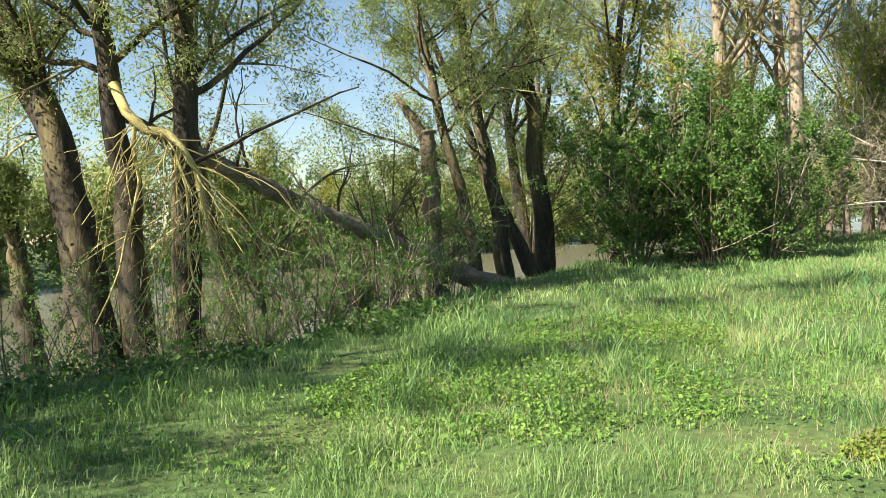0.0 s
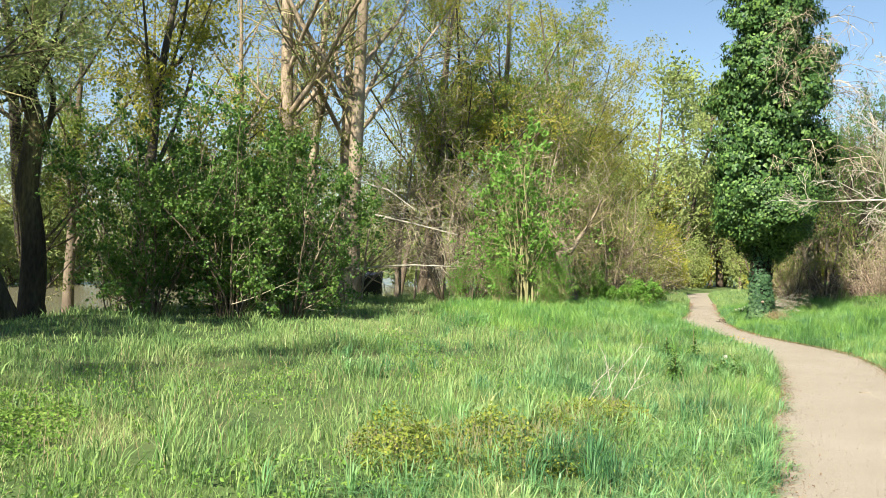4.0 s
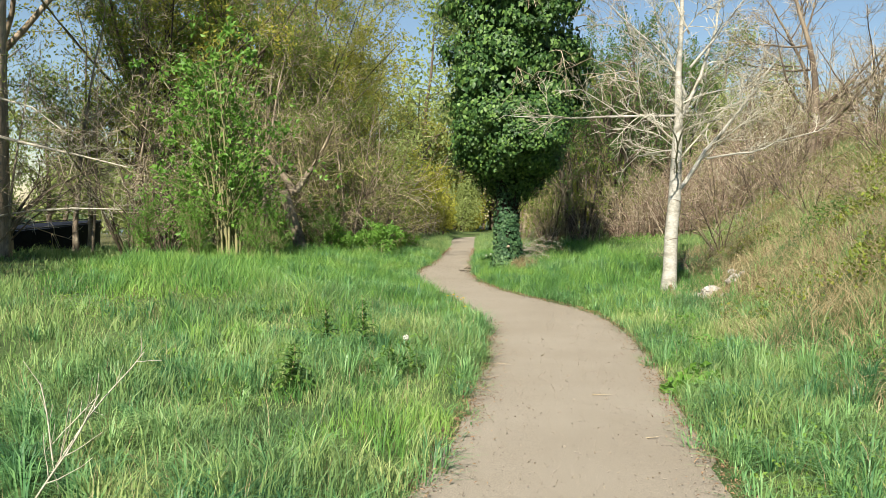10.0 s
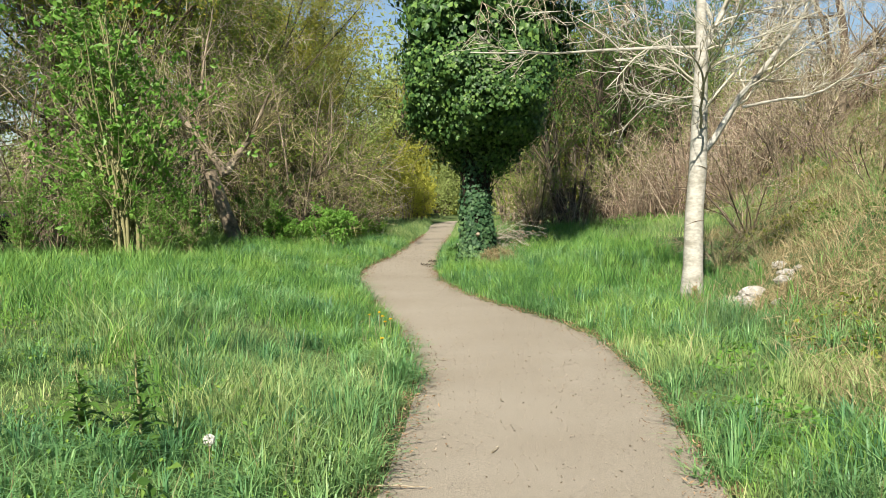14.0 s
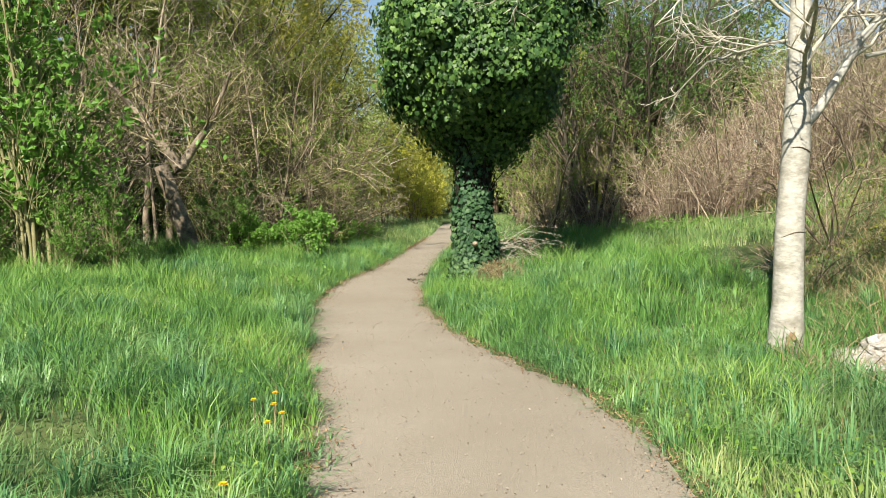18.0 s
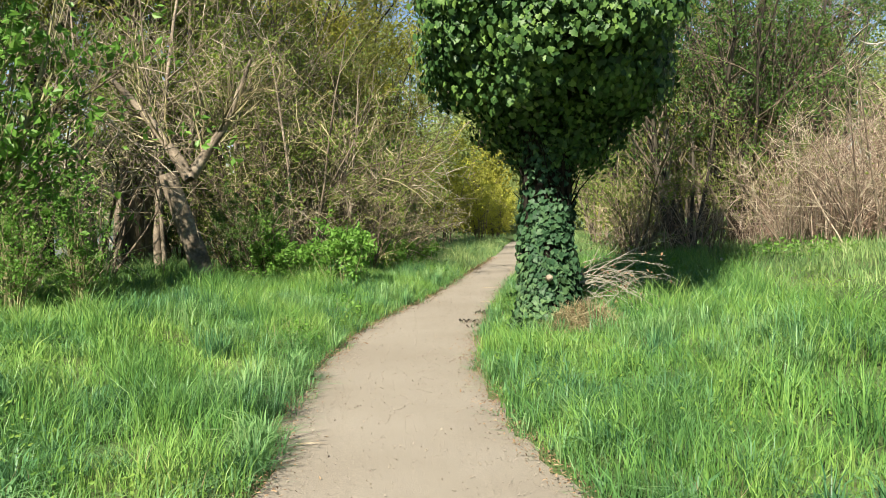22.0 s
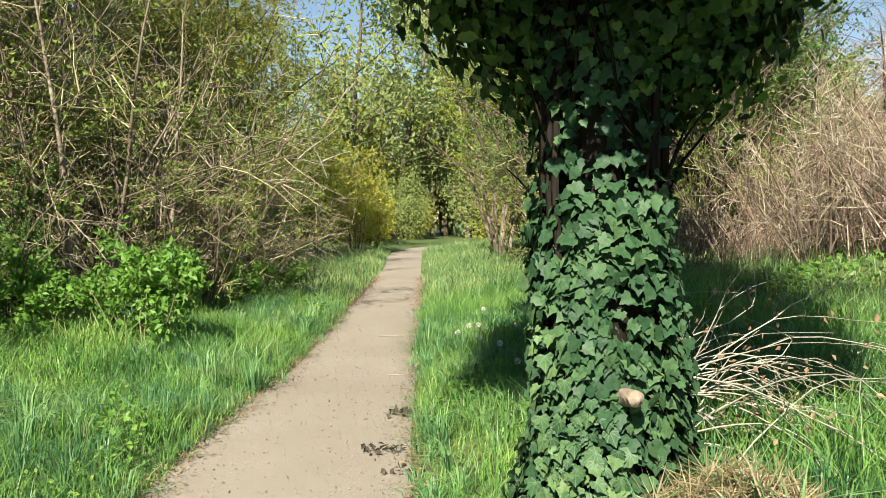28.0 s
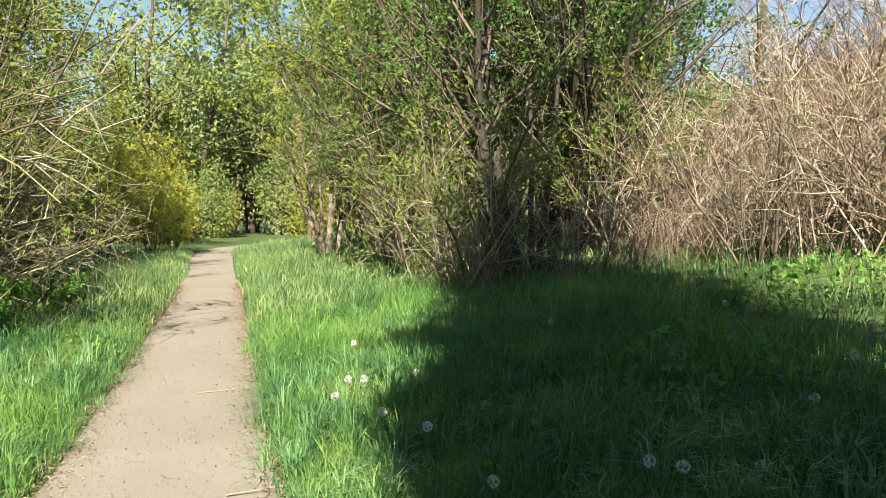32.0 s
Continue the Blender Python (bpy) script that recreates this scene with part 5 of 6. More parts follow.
# ---- dandelions ----
def clock(x, y, h):
    e = thing("dandelion_clock", x, y, gz(x, y), "white dandelion seed head on a thin stem in the grass", "dandelion", "dandelion clocks")
    V, Q = tubes(np.array([[[0, 0, -0.02], [0.005, 0, h * 0.5], [0.0, 0.01, h]]]), np.full((1, 3), 0.003), 5)
    part("stem", mesh_of("stem", V, quads=Q, material=M_STEM), e)
    r = np.random.RandomState(int(1000 * abs(x)))
    d = unit(r.normal(0, 1, (110, 3)))
    P = np.array([0, 0.01, h + 0.01]) + d * 0.026
    V, T = leaf_cloud(r, P, 0.013, out=d, aspect=1.0)
    tagged(part("seed_head", mesh_of("seed_head", V, tris=T, material=M_FLUFF), e), kind="stuff")
    return e


def bloom(x, y, h):
    e = thing("dandelion_flower", x, y, gz(x, y), "yellow dandelion flower in the grass", "dandelion", "dandelion flowers")
    V, Q = tubes(np.array([[[0, 0, -0.02], [0.005, 0, h * 0.5], [0.0, 0.01, h]]]), np.full((1, 3), 0.003), 5)
    part("stem", mesh_of("stem", V, quads=Q, material=M_STEM), e)
    a = np.linspace(0, 2 * np.pi, 22, endpoint=False)
    V, T = [], []
    for q, ang in enumerate(a):
        R, up = (0.024, 0.004) if q % 2 else (0.016, 0.012)
        c, s_ = math.cos(ang), math.sin(ang)
        V += [[0, 0.01, h], [R * 0.8 * c - 0.004 * s_, 0.01 + R * 0.8 * s_ + 0.004 * c, h + up], [R * c, 0.01 + R * s_, h + up], [R * 0.8 * c + 0.004 * s_, 0.01 + R * 0.8 * s_ - 0.004 * c, h + up]]
        T += [[4 * q, 4 * q + 1, 4 * q + 2], [4 * q, 4 * q + 2, 4 * q + 3]]
    part("petals", mesh_of("petals", np.array(V), tris=np.array(T), material=M_YELLOW), e)
    return e


for x, y in ((0.94, 31.5), (1.04, 31.4), (1.66, 30.5), (1.17, 29.95), (1.77, 29.87), (1.95, 28.9), (2.03, 28.75), (2.38, 28.7), (3.76, 29.8), (1.24, 28.96), (4.4, 32.2), (0.8, 31.1), (-0.02, 12.5), (1.5, 31.8), (2.6, 30.9), (2.9, 32.6), (1.2, 33.1), (2.2, 33.5), (3.1, 29.3), (1.0, 30.4)):
    clock(x, y, max(0.30 - gz(x, y), 0.1) + 0.03 * math.sin(7 * x) if y > 20 else 0.2)
for x, y in ((1.7, 30.3), (2.2, 28.6), (2.45, 28.6), (1.1, 30.6), (1.35, 29.4), (0.35, 17.0), (0.28, 17.3), (0.42, 16.6), (0.2, 17.1), (0.5, 15.6), (0.45, 16.8), (2.0, 29.6), (3.0, 29.0)):
    bloom(x, y, max(0.27 - gz(x, y), 0.08))

# ---- thistles and dead stalks in the meadow ----
def thistle(x, y, h, seed):
    q = np.random.RandomState(seed)
    e = thing("thistle", x, y, gz(x, y), "spiny dark-green thistle standing in the long grass", "thistle", "thistles", rz=seed * 40)
    V, Q = tubes(np.array([[[0, 0, -0.03], [0.01, 0, h * 0.4], [0.0, 0.02, h * 0.75], [0.02, 0.02, h]]]), np.array([[0.009, 0.008, 0.006, 0.003]]), 6)
    stem_ = part("stem", mesh_of("stem", V, quads=Q, material=M_STEM), e)
    for k_ in range(30):
        u = 0.05 + 0.93 * k_ / 30
        a, L = 2.4 * k_, (0.26 - 0.17 * u) * q.uniform(0.8, 1.2)
        out, side = np.array([math.cos(a), math.sin(a), 0.0]), np.array([-math.sin(a), math.cos(a), 0.0])
        V, T = [], []
        for i_ in range(9):
            f_ = i_ / 8
            mid_ = out * L * f_ + np.array([0, 0, L * (0.75 * f_ - 0.7 * f_ * f_)])
            w_ = L * (0.05 + (0.17 if i_ % 2 else 0.05) * math.sin(math.pi * min(f_ + 0.12, 1)))
            V += [mid_, mid_ + side * w_ + [0, 0, 0.25 * w_], mid_ - side * w_ + [0, 0, 0.25 * w_]]
            if i_:
                o_ = 3 * i_
                T += [[o_ - 3, o_ - 2, o_ + 1], [o_ - 3, o_ + 1, o_], [o_ - 3, o_, o_ + 2], [o_ - 3, o_ + 2, o_ - 1]]
        ob = part("leaf", mesh_of("leaf", np.array(V), tris=np.array(T), material=M_DARKLEAF, flat=True), stem_)
        ob.matrix_local = Matrix.Translation((0, 0, h * u))


thistle(-0.5, 12.85, 0.6, 3)
thistle(-0.95, 13.1, 0.42, 5)
thistle(-0.75, 10.6, 0.4, 7)


def dead_stalk(x, y, h, lean, seed):
    p = Plant(seed)
    p.stem((0, 0, -0.03), (lean[0], lean[1], 1), h, 0.006, k=8, wob=0.04, tip=0.5)
    p.sprout(1, 5, 0.35, 40, 0.06, 0.1, 4, lo=0.35, minr=0.003)
    e = thing("dead_stalk", x, y, gz(x, y), "tall bleached dead stalk leaning in the grass", "stalk", "dead stalks")
    part("stalk", p.mesh("stalk", [0, 1], M_PALETWIG, 5), e)


for i, (x, y, h, lx, ly) in enumerate(((-1.5, 8.2, 0.85, 0.55, 0.2), (-1.3, 8.0, 0.6, -0.4, 0.1), (-1.75, 8.6, 0.55, 0.8, -0.2), (-1.25, 7.4, 0.75, 0.4, 0.3), (-1.6, 6.8, 0.5, 0.7, 0.1), (5.6, 12.4, 0.7, -0.3, 0.2), (6.2, 14.6, 0.8, 0.4, 0))):
    dead_stalk(x, y, h, (lx, ly), 240 + i)

# ---- leaf litter, twigs on the path ----
r = np.random.RandomState(95)


def path_stick(x, y, L, ang, seed):
    p = Plant(seed)
    p.stem((0, 0, 0.012), (math.cos(ang), math.sin(ang), 0), L, 0.006, k=6, wob=0.06)
    p.sprout(1, 2, 0.3, 40, 0.1, 0, 3, minr=0.003)
    for q in p.paths:
        p.paths[q] = [np.c_[a[:, :2], np.maximum(a[:, 2] * 0.3, 0.006) + 0.004] for a in p.paths[q]]
    e = thing("twig", x, y, 0.004, "thin dry twig lying on the path", "twig", "twigs on the path")
    part("stick", p.mesh("stick", [0, 1], M_TWIG, 5), e)


for i, (x, y, L, ang) in enumerate(((-0.15, 32.9, 0.4, 0.05), (0.1, 30.1, 0.35, 0.3), (0.1, 27.4, 0.3, 0.5), (1.9, 9.8, 0.1, 0.3), (1.7, 11.2, 0.15, 0), (0.3, 14.6, 0.25, 0.1), (0.75, 12.6, 0.3, 0.2), (1.4, 13.2, 0.12, 1), (-0.2, 21.0, 0.2, 0.4))):
    path_stick(x, y, L, ang, 200 + i)


def leaf_clump(x, y, count, seed):
    q = np.random.RandomState(seed)
    P = np.c_[q.normal(0, 0.07, count), q.normal(0, 0.05, count), q.uniform(0.012, 0.04, count)]
    V, T = leaf_cloud(q, P, 0.05, out=np.array([[0, 0, 0.8]]), aspect=0.6)
    e = thing("dead_leaf_clump", x, y, 0.0, "small clump of dark dead leaves on the path's edge", "leaves", "dead leaf clumps")
    tagged(part("dead_foliage", mesh_of("dead_foliage", V, tris=T, material=M_DARKBARK, flat=True), e), kind="stuff")


for i, (x, y, count) in enumerate(((0.3, 28.45, 60), (0.19, 27.4, 30), (0.36, 26.9, 12))):
    leaf_clump(x, y, count, 260 + i)


# ---- low plants: bramble patch, docks and nettles along the verge ----
def leaf_patch(name, x, y, rx_, ry_, count, size, h, material, label, seed, cat="weeds"):
    r = np.random.RandomState(seed)
    q, a = np.sqrt(r.random(count)), r.uniform(0, 6.283, count)
    X, Y = x + rx_ * q * np.cos(a), y + ry_ * q * np.sin(a)
    keep = waves(X, Y, 3.1, seed) > -0.55 + 0.5 * q
    X, Y, q = X[keep], Y[keep], q[keep]
    Z = ground(X, Y) + h * r.uniform(0.15, 1, len(X)) * (1 - 0.6 * q ** 2) * (0.75 + 0.5 * waves(X, Y, 4.3, seed + 2))
    V, T = leaf_cloud(r, np.stack([X - x, Y - y, Z - gz(x, y)], -1), size, out=np.array([[0, 0, 0.9]]), aspect=0.75)
    e = thing(name, x, y, gz(x, y), label, cat)
    tagged(part("foliage", mesh_of("foliage", V, tris=T, material=material, flat=True), e), kind="stuff")
    n = max(count // 12, 6)
    p = Plant(seed)
    for _ in range(n):
        qq, aa = math.sqrt(r.random()), r.uniform(0, 6.283)
        sx, sy = rx_ * qq * math.cos(aa), ry_ * qq * math.sin(aa)
        p.stem((sx, sy, gz(x + sx, y + sy) - gz(x, y) - 0.02), (r.normal(0, 0.3), r.normal(0, 0.3), 1), h * 0.9 * (1 - 0.6 * qq ** 2), 0.004, k=4, wob=0.12)
    tagged(part("stalk_tangle", p.mesh("stalk_tangle", [0], M_STEM, 3), e), kind="stuff")


for bx, by, wide, tall, bs in ((-1.25, 6.6, 0.35, 0.36, 320), (-2.5, 4.3, 0.4, 0.34, 327), (-1.9, 4.75, 0.6, 0.36, 301), (-1.72, 2.4, 0.34, 0.32, 317), (-2.4, 0.35, 0.3, 0.16, 318), (-1.45, 5.95, 0.45, 0.34, 319)):
    leaf_patch("bramble_patch", bx, by, wide * 1.3, wide * 1.3, int(8400 * wide), 0.031, tall + 0.04, M_BRAMBLE, "low bramble patch with yellow-green leaves in the meadow", bs, "bramble")
leaf_patch("dock_plant", 2.62, 11.5, 0.28, 0.35, 160, 0.10, 0.3, M_LEAF, "broad-leaved dock beside the path", 302)
leaf_patch("nettles", 3.1, 13.4, 0.35, 0.6, 260, 0.045, 0.28, M_LEAF, "clump of young nettles beside the path", 303)
leaf_patch("nettles", -0.05, 11.6, 0.3, 0.3, 160, 0.06, 0.45, M_DARKLEAF, "thistle and nettle clump in the grass", 304)
leaf_patch("nettles", 3.4, 15.2, 0.35, 0.6, 240, 0.045, 0.28, M_LEAF, "clump of young nettles beside the path", 305)
leaf_patch("ground_elder", -5.4, 0.6, 1.9, 1.6, 9000, 0.036, 0.17, M_WEED, "spreading patch of low bright-green weeds in the meadow", 306)
leaf_patch("ground_elder", -6.2, 3.6, 1.8, 1.3, 7500, 0.036, 0.17, M_WEED, "spreading patch of low bright-green weeds in the meadow", 307)
leaf_patch("nettles", 0.75, 28.0, 0.35, 0.5, 300, 0.06, 0.35, M_DARKLEAF, "clump of dark nettles at the path's edge", 308)
leaf_patch("nettles", 3.2, 30.6, 0.7, 0.9, 420, 0.10, 0.35, M_LEAF, "broad-leaved weeds in the shaded grass", 309)
leaf_patch("nettles", -1.55, 27.2, 0.3, 0.8, 380, 0.05, 0.36, M_LEAF, "clump of young nettles beside the path", 310)
leaf_patch("nettles", -1.5, 24.8, 0.4, 0.6, 380, 0.05, 0.42, M_LEAF, "clump of young nettles beside the path", 311)
leaf_patch("nettles", -1.3, 34.5, 0.3, 0.8, 300, 0.06, 0.36, M_LEAF, "clump of young nettles beside the path", 312)
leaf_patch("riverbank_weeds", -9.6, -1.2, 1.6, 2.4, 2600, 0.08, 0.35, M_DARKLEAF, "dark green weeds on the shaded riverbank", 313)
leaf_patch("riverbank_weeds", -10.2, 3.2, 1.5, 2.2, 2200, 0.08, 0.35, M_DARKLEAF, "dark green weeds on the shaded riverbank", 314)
leaf_patch("bank_weeds", 5.6, 32.2, 1.2, 1.2, 700, 0.08, 0.4, M_LEAF, "green weeds below the cane thicket", 315)
for bx, by, wide, bs in ((9.0, 18.2, 1.2, 321), (10.4, 20.2, 1.4, 322), (8.4, 21.0, 1.0, 323), (11.2, 17.2, 1.3, 324), (12.6, 20.6, 1.5, 325), (6.6, 17.4, 0.5, 326)):
    leaf_patch("bramble_patch", bx, by, wide, wide, int(1100 * wide), 0.07, 0.55, M_BRAMBLE, "yellow-green bramble leaves on the upper bank", bs, "bramble")
bk = np.random.RandomState(77)
for q in range(20):
    by = bk.uniform(8.5, 27)
    bx, wide = float(foot(by)) + bk.uniform(0.5, 6.5), bk.uniform(0.35, 0.95)
    if q % 3:
        leaf_patch("bramble_patch", bx, by, wide, wide * 1.3, int(1000 * wide), 0.05, bk.uniform(0.25, 0.5), M_BRAMBLE if q % 2 else M_DARKLEAF, "low bramble clump among the dry grass of the bank", 340 + q, "bramble")
    else:
        copy_thing(br, pose(bx, by, gz(bx, by), 0, 0, 40 * q) @ Matrix.Scale(0.35 + 0.3 * wide, 4))
leaf_patch("hedge_foot_weeds", -4.2, 31.3, 2.2, 0.6, 900, 0.06, 0.3, M_LEAF, "green weeds along the thicket's foot", 316)


# ---- grass ----
def scatter(rng, x0, x1, y0, y1, per):
    n = int((x1 - x0) * (y1 - y0) * per)
    return rng.uniform(x0, x1, n), rng.uniform(y0, y1, n)


def on_land(x, y, gap=0.0):
    el, er = edges(y)
    clear = (x - 4.72) ** 2 + 0.7 * (y - 18.6) ** 2 > 0.32 + 0.15 * waves(x, y, 4.0)
    return ((x < el - gap) | (x > er + gap)) & (x > river_edge(y) - 4.5) & clear


def tuft(x, y):
    """0 to 1: where the grass stands in taller clumps."""
    return np.clip(0.45 + 0.65 * waves(x, y, 1.5) + 0.5 * waves(x, y, 4.4, 1.0), 0, 1.15)


def grass_field(name, label, zones, material, seed, lean=(0.1, 0.85)):
    rng = np.random.RandomState(seed)
    pieces = []
    for x0, x1, y0, y1, per, h0, h1, w, keep in zones:
        x, y = scatter(rng, x0, x1, y0, y1, per)
        ok = on_land(x, y, -0.02) & keep(x, y)
        x, y = x[ok], y[ok]
        t = tuft(x, y)
        el, er = edges(y)
        side = np.maximum(el - x, x - er)
        h = (h0 + (h1 - h0) * t ** 1.3) * rng.uniform(0.45, 1.2, len(x)) * (0.6 + 0.4 * smooth(-0.1, 0.3, side))
        P = np.stack([x, y, ground(x, y) - 0.02], -1)
        pieces.append(blades(rng, P, h, w * rng.uniform(0.6, 1.4, len(x)), rng.uniform(lean[0], lean[1], len(x)), two=w < 0.03))
    V, T = merge(pieces)
    tagged(new(name, mesh_of(name, V, tris=T, material=material, flat=True)), label, "grass", kind="stuff")


def verge(a, b):
    def keep(x, y):
        el, er = edges(y)
        s_ = np.maximum(el - x, x - er)
        return (s_ >= a) & (s_ < b) & (x < foot(y) + 0.3)
    return keep


def lusher(x, y):
    return waves(x, y, 1.2, 9.0) * 0.9 + 0.5 * waves(x, y, 4.0, 1.0) + np.clip((y - 16.5) / 4.0, -0.5, 1.5) > 0


def both(f, g):
    return lambda x, y: f(x, y) & g(x, y)


def plainer(x, y):
    return ~lusher(x, y)


grass_field("verge_grass", "long lush green grass along the path's edges", [
    (-3.2, 4.6, 2.5, 23, 900, 0.08, 0.38, 0.0085, both(plainer, verge(-0.14, 1.6))),
    (-4.5, 7.0, 3.0, 23, 480, 0.10, 0.40, 0.011, both(plainer, verge(1.6, 3.6))),
    (-3.5, 3.5, 36, 64, 150, 0.2, 0.42, 0.02, verge(-0.1, 2.2)),
], M_VERGE, 401)
grass_field("lush_grass", "dense bright-green spring grass on both sides of the path", [
    (-3.2, 4.6, 3, 37, 900, 0.12, 0.42, 0.0085, both(lusher, verge(-0.14, 1.6))),
    (-5.5, 6.5, 3, 37, 520, 0.16, 0.50, 0.011, both(lusher, verge(1.6, 3.8))),
    (-10, -3, 16, 32, 240, 0.18, 0.50, 0.014, both(lusher, verge(3.8, 7.2))),
], M_LUSH, 406)
grass_field("meadow_grass", "uneven meadow grass sloping towards the river", [
    (-9, 8, -4, 26, 240, 0.08, 0.32, 0.012, both(plainer, verge(3.6, 9))),
    (-5.5, 0.5, -6, 3.0, 1500, 0.04, 0.17, 0.006, verge(-0.1, 5)),
    (-9.5, -4.5, -5, 5.0, 900, 0.04, 0.17, 0.008, verge(4.0, 9)),
    (-12, 8, 26, 37, 130, 0.15, 0.40, 0.016, verge(3.6, 12)),
    (-17, -6, -6, 30, 80, 0.10, 0.30, 0.02, verge(7, 18)),
    (-16, 14, 36, 75, 24, 0.15, 0.4, 0.05, verge(2.2, 16)),
], M_GRASS, 402)


def tussocks(name, label, material, seed, zones):
    """Clumps of long blades that arch outwards from their middle."""
    rng = np.random.RandomState(seed)
    pieces = []
    for x0, x1, y0, y1, per, blades_each, tall, reach, keep in zones:
        cx, cy = scatter(rng, x0, x1, y0, y1, per)
        ok = on_land(cx, cy, -0.12) & keep(cx, cy)
        cx, cy = cx[ok], cy[ok]
        size = rng.uniform(0.6, 1.25, len(cx))
        k_ = np.repeat(np.arange(len(cx)), rng.poisson(blades_each, len(cx)))
        n_ = len(k_)
        a, q = rng.uniform(0, 2 * np.pi, n_), np.abs(rng.normal(0, 1, n_))
        out = np.stack([np.cos(a), np.sin(a), np.zeros(n_)], -1)
        bx, by = cx[k_] + 0.045 * q * np.cos(a), cy[k_] + 0.045 * q * np.sin(a)
        h = tall * (size * (0.8 + 0.45 * waves(cx, cy, 1.3, 8.0)))[k_] * rng.uniform(0.5, 1.15, n_)
        bend = reach * size[k_] * rng.uniform(0.2, 1.3, n_)
        P = np.stack([bx, by, ground(bx, by) - 0.02], -1)
        side = np.stack([-np.sin(a), np.cos(a), np.zeros(n_)], -1) * (0.0040 * rng.uniform(0.6, 1.4, n_))[:, None]
        up = np.array([0, 0, 1.0])
        m1 = P + up * (0.6 * h)[:, None] + out * (0.25 * bend)[:, None]
        tip = P + up * (h * (1 - 0.35 * np.clip(bend / 0.3, 0, 1)))[:, None] + out * bend[:, None]
        V = np.stack([P - side, P + side, m1 + 0.85 * side, m1 - 0.85 * side, tip], 1).reshape(-1, 3)
        o = np.arange(n_)[:, None] * 5
        pieces.append((V, np.concatenate([o + [0, 1, 2], o + [0, 2, 3], o + [3, 2, 4]])))
    V, T = merge(pieces)
    tagged(new(name, mesh_of(name, V, tris=T, material=material, flat=True)), label, "grass", kind="stuff")


tussocks("tussock_grass", "arching clumps of long blue-green grass", M_TUSSOCK, 421, [
    (-4, 5, 3, 36, 15, 34, 0.38, 0.32, lambda x, y: verge(0.02, 3.2)(x, y) & (waves(x, y, 0.9, 6.0) > -0.25)),
    (-2.5, 4.5, 3, 36, 26, 18, 0.18, 0.19, verge(-0.1, 0.12)),
    (-2.5, 4.5, 3, 36, 12, 26, 0.30, 0.30, lambda x, y: verge(-0.06, 0.2)(x, y) & (waves(x, y, 1.6, 3.0) > 0.1)),
    (-7, 6, 8, 30, 4, 34, 0.32, 0.28, lambda x, y: verge(2.6, 7)(x, y) & (waves(x, y, 0.7, 6.0) > 0.0)),
])
grass_field("bank_grass", "dry straw-coloured grass lying over on the bank", [
    (3.6, 11, 5, 26, 330, 0.10, 0.48, 0.008, lambda x, y: (x > foot(y) - 0.4 + 0.5 * waves(x, y, 1.7)) & (x < foot(y) + 6)),
    (8, 17, 8, 46, 90, 0.2, 0.55, 0.017, lambda x, y: (x > foot(y)) & (x < foot(y) + 10.5)),
], M_DRY, 403, lean=(0.4, 2.0))
grass_field("bank_green_grass", "green tufts among the dry grass on the bank", [
    (3.6, 16, 4, 44, 260, 0.12, 0.42, 0.011, lambda x, y: (x > foot(y) - 0.3) & (x < foot(y) + 10.5) & (waves(x, y, 0.9, 2.0) + 0.10 * (x - foot(y)) > -0.05)),
], M_GRASS, 404)
grass_field("dry_stalks", "scattered bleached grass stalks in the meadow", [
    (-8, 6, 3, 20, 24, 0.2, 0.48, 0.004, verge(0.15, 8)),
    (-5, 0, -3, 10, 34, 0.15, 0.36, 0.005, lambda x, y: verge(0.3, 5)(x, y) & (waves(x, y, 0.8, 3.0) > 0.2)),
], M_DRY, 405)


def herb_carpet(name, label, material, seed, x0, x1, y0, y1, per, size, top, keep):
    rng = np.random.RandomState(seed)
    x, y = scatter(rng, x0, x1, y0, y1, per)
    ok = on_land(x, y, 0.05) & keep(x, y)
    x, y = x[ok], y[ok]
    P = np.stack([x, y, ground(x, y) + rng.uniform(0.01, top, len(x)) * (0.5 + 0.5 * tuft(x, y))], -1)
    V, T = leaf_cloud(rng, P, size, out=np.array([[0, 0, 0.8]]), aspect=0.6)
    tagged(new(name, mesh_of(name, V, tris=T, material=material, flat=True)), label, "weeds", kind="stuff")


herb_carpet("meadow_herbs", "low clover and herbs among the meadow grass", M_WEED, 411, -8, 5, -5, 34, 300, 0.034, 0.24, lambda x, y: verge(0.1, 7)(x, y) & (waves(x, y, 1.1, 4.0) > 0.12))
herb_carpet("bank_herbs", "yellow-green bramble leaves low on the bank", M_BRAMBLE, 412, 3.8, 12, 5, 30, 130, 0.06, 0.3, lambda x, y: (x > foot(y) - 0.2) & (waves(x, y, 1.0, 5.0) + 0.1 * (x - foot(y)) > 0.35))
herb_carpet("dead_bramble_litter", "dead red-brown bramble leaves on the bank", M_DEAD, 413, 3.8, 11, 5, 26, 190, 0.028, 0.25, lambda x, y: (x > foot(y) - 0.2) & (waves(x, y, 1.3, 7.0) > -0.1))

# straw and dead leaves in the bank and along the path edges
n = 16000
x, y = r.uniform(3.8, 9.5, n), r.uniform(8, 26, n)
ok = x > foot(y) - 0.3
P = np.stack([x[ok], y[ok], ground(x[ok], y[ok]) + r.uniform(0.02, 0.2, ok.sum())], -1)
V, T = leaf_cloud(r, P, 0.16, out=np.array([[0, 0, 0.8]]), aspect=0.05, fold=0.02)
tagged(new("straw_litter", mesh_of("straw_litter", V, tris=T, material=M_DRY, flat=True)), "broken straw lying on the bank", "straw", kind="stuff")
n = 36000
y = r.uniform(2, 45, n)
el, er = edges(y)
left = r.random(n) < 0.5
off = np.abs(r.normal(0, 0.13, n)) - 0.08
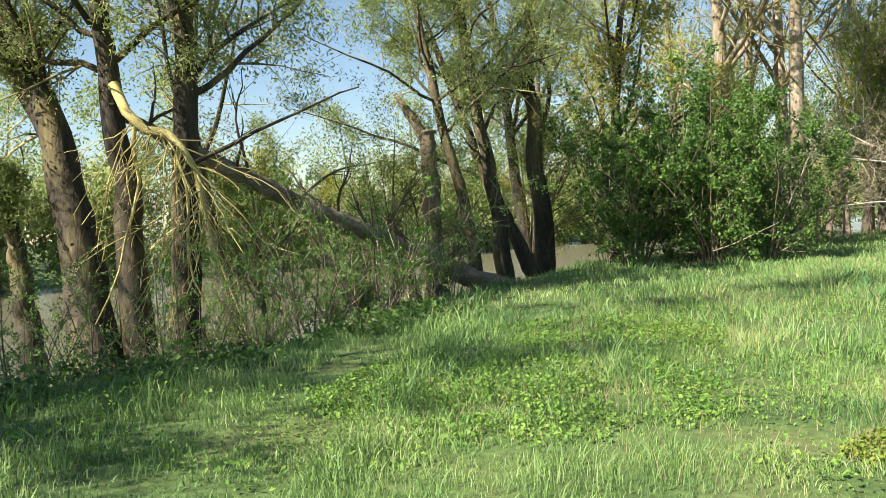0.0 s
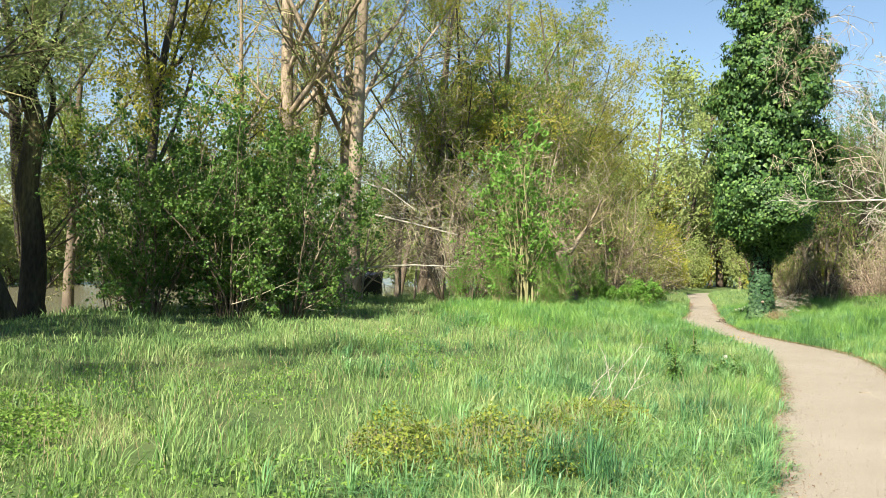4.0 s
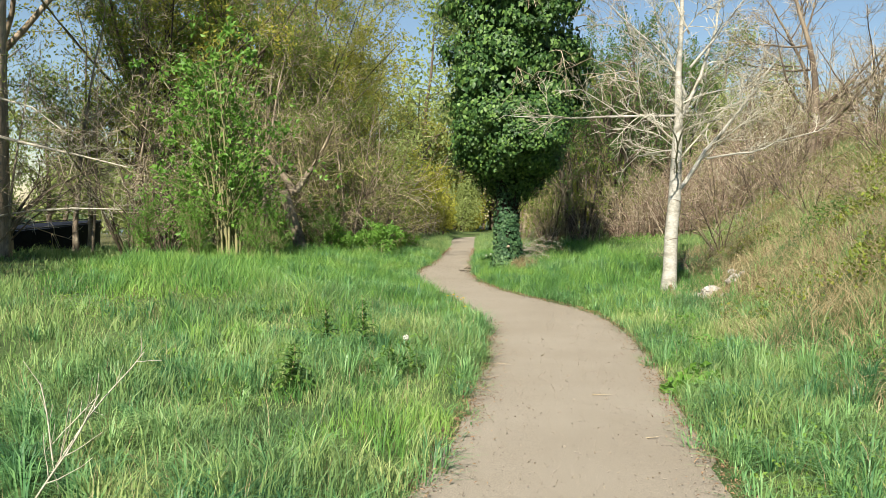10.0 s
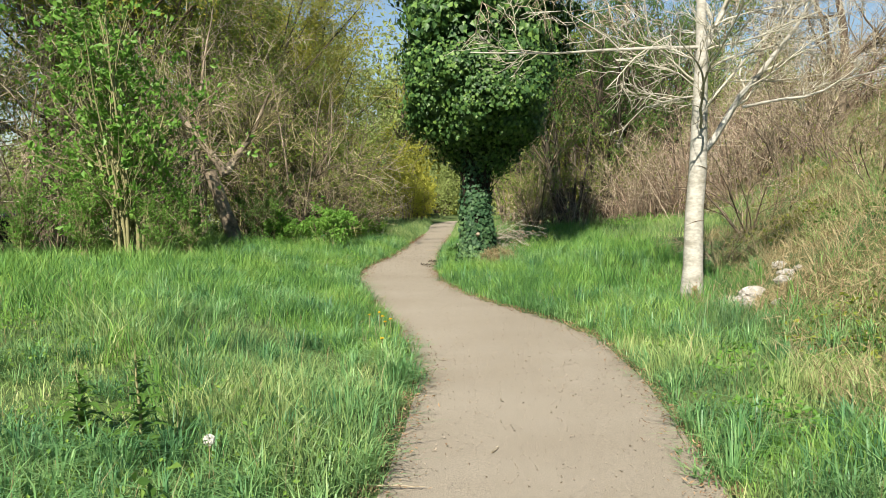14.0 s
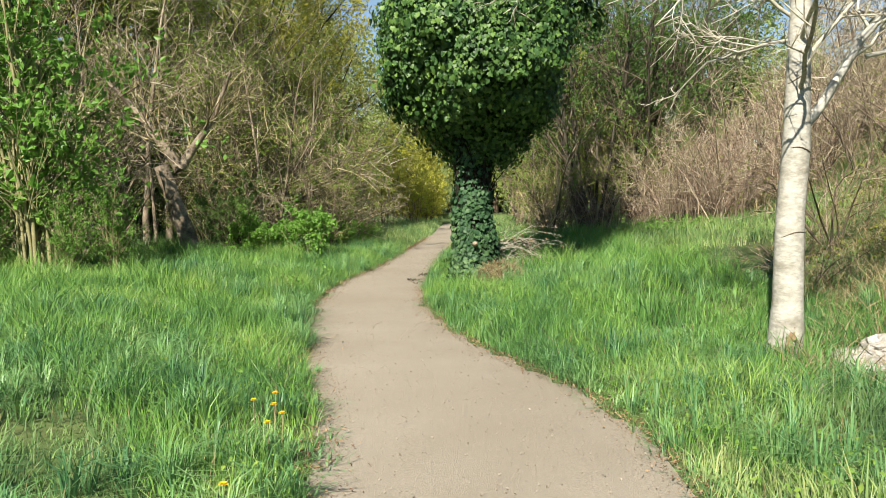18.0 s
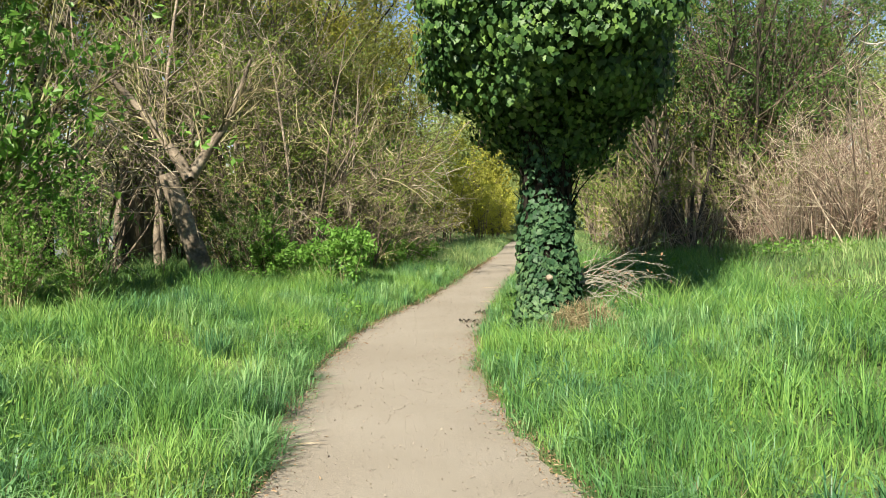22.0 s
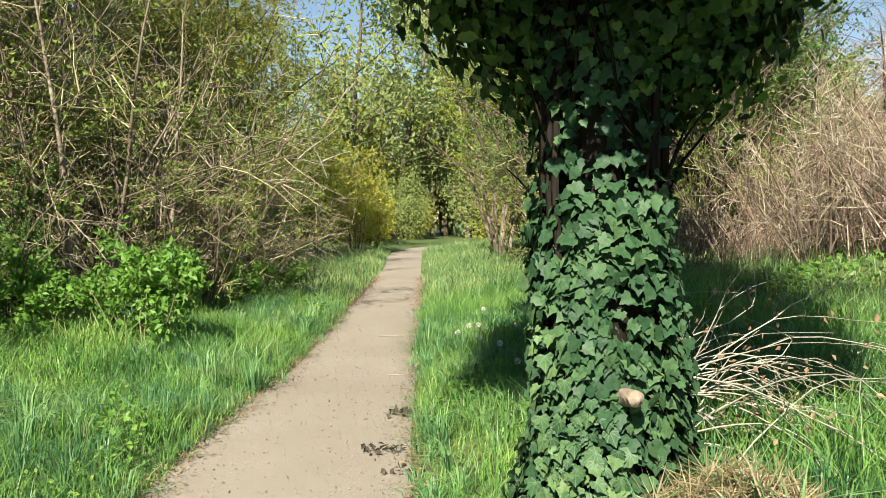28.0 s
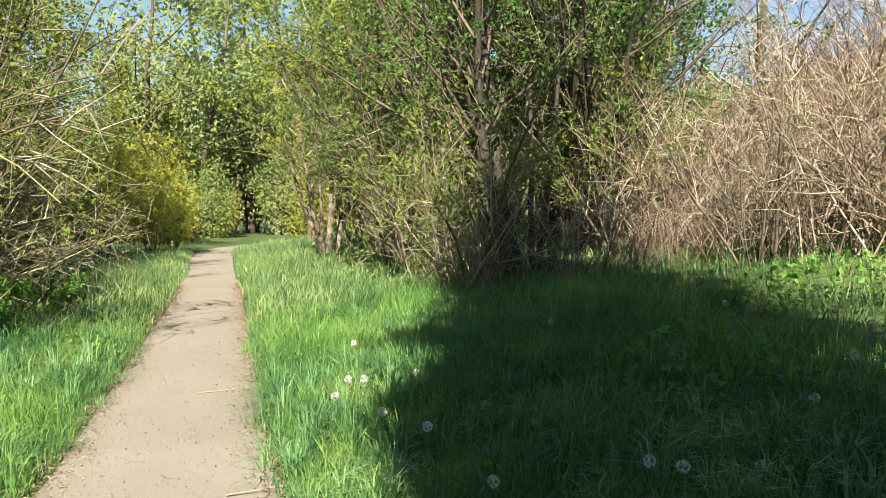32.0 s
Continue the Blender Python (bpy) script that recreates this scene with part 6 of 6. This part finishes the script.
x = np.where(left, el + off, er - off)
P = np.stack([x, y, 0.012 + r.uniform(0, 0.012, n)], -1)
V, T = leaf_cloud(r, P, 0.022 * r.uniform(0.4, 1.7, n), out=np.array([[0, 0, 1.5]]), aspect=0.35)
tagged(new("leaf_litter", mesh_of("leaf_litter", V, tris=T, material=M_DEAD, flat=True)), "dry leaf bits and debris along the path's edges", "litter", kind="stuff")


# ---- pale houses far beyond the river ----
def house(x, y, rz, w, d, h):
    e = thing("house", x, y, gz(x, y), "pale rendered house far beyond the river", "house", "far houses", rz)
    def box(x0, x1, y0, y1, z0, z1):
        V = np.array([[a, b, c] for c in (z0, z1) for a, b in ((x0, y0), (x1, y0), (x1, y1), (x0, y1))], float)
        return V, np.array([[3, 2, 1, 0], [4, 5, 6, 7], [0, 1, 5, 4], [1, 2, 6, 5], [2, 3, 7, 6], [3, 0, 4, 7]])
    V, Q = box(-w / 2, w / 2, -d / 2, d / 2, -0.3, h)
    part("wall", mesh_of("wall", V, quads=Q, material=M_WALLFAR, flat=True), e)
    V = np.array([[-w / 2 - 0.4, -d / 2 - 0.4, h], [w / 2 + 0.4, -d / 2 - 0.4, h], [w / 2 + 0.4, d / 2 + 0.4, h], [-w / 2 - 0.4, d / 2 + 0.4, h], [-w / 2 - 0.4, 0, h + 3], [w / 2 + 0.4, 0, h + 3]])
    part("roof", mesh_of("roof", V, tris=np.array([[0, 4, 3], [1, 2, 5]]), quads=np.array([[0, 1, 5, 4], [2, 3, 4, 5], [3, 2, 1, 0]]), material=M_ROOFFAR, flat=True), e)
    for f in range(2):
        for i in range(4):
            cx = -w / 2 + (i + 0.5) * w / 4
            V, Q = box(cx - 0.5, cx + 0.5, -d / 2 - 0.05, -d / 2 + 0.05, 1 + 2.8 * f, 2.3 + 2.8 * f)
            pane = part("window", mesh_of("window", V, quads=Q, material=M_GLASSFAR, flat=True), e)
            V, Q = box(cx - 0.62, cx + 0.62, -d / 2 - 0.14, -d / 2, 0.9 + 2.8 * f, 1.0 + 2.8 * f)
            part("sill", mesh_of("sill", V, quads=Q, material=M_STONE, flat=True), pane)


house(-150, 128, 45, 14, 9, 6)
house(-170, 80, 60, 16, 9, 6)


# ---- loose grit on the path ----
n = 32000
y = r.uniform(1.5, 36, n)
el, er = edges(y)
u = np.clip(r.beta(0.42, 0.42, n), 0.01, 0.99)
x = el + (er - el) * u
V, T = leaf_cloud(r, np.stack([x, y, np.full(n, 0.006) + 0.02 * (1 - (2 * u - 1) ** 2) - 0.01], -1), 0.008 * r.uniform(0.3, 1.0, n) ** 2 * 2.2, out=np.array([[0, 0, 1.0]]), aspect=0.9, fold=0.5)
tagged(new("loose_grit", mesh_of("loose_grit", V, tris=T, material=M_GRIT, flat=True)), "loose pale grit and pebbles scattered on the path", "grit", kind="stuff")


# ---- straw and dead ivy at the foot of the ivy tree ----
def straw_heap(x, y, rx_, ry_, h, count, seed, label):
    q_ = np.random.RandomState(seed)
    rad, a = np.sqrt(q_.random(count)), q_.uniform(0, 6.283, count)
    X, Y = rx_ * rad * np.cos(a), ry_ * rad * np.sin(a)
    Z = ground(x + X, y + Y) - gz(x, y) + h * (1 - rad ** 2) * q_.uniform(0.2, 1, count)
    V, T = leaf_cloud(q_, np.stack([X, Y, Z], -1), 0.26, out=np.array([[0, 0, 0.4]]), aspect=0.03, fold=0.015)
    V2, T2 = leaf_cloud(q_, np.stack([X, Y, Z], -1)[: count // 8], 0.035, aspect=0.5)
    e = thing("straw_heap", x, y, gz(x, y), label, "straw")
    tagged(part("straw", mesh_of("straw", V, tris=T, material=M_DRY, flat=True), e), kind="stuff")
    tagged(part("dead_foliage", mesh_of("dead_foliage", V2, tris=T2, material=M_DEAD, flat=True), e), kind="stuff")


straw_heap(1.68, 25.2, 0.5, 0.36, 0.34, 2600, 601, "heap of dry straw and dead leaves against the ivy tree")
straw_heap(4.75, 18.3, 0.7, 0.6, 0.08, 1500, 602, "dry straw and dead stems round the stones")
straw_heap(5.2, 17.0, 1.0, 1.3, 0.2, 1300, 603, "flattened dry straw at the bank's foot")
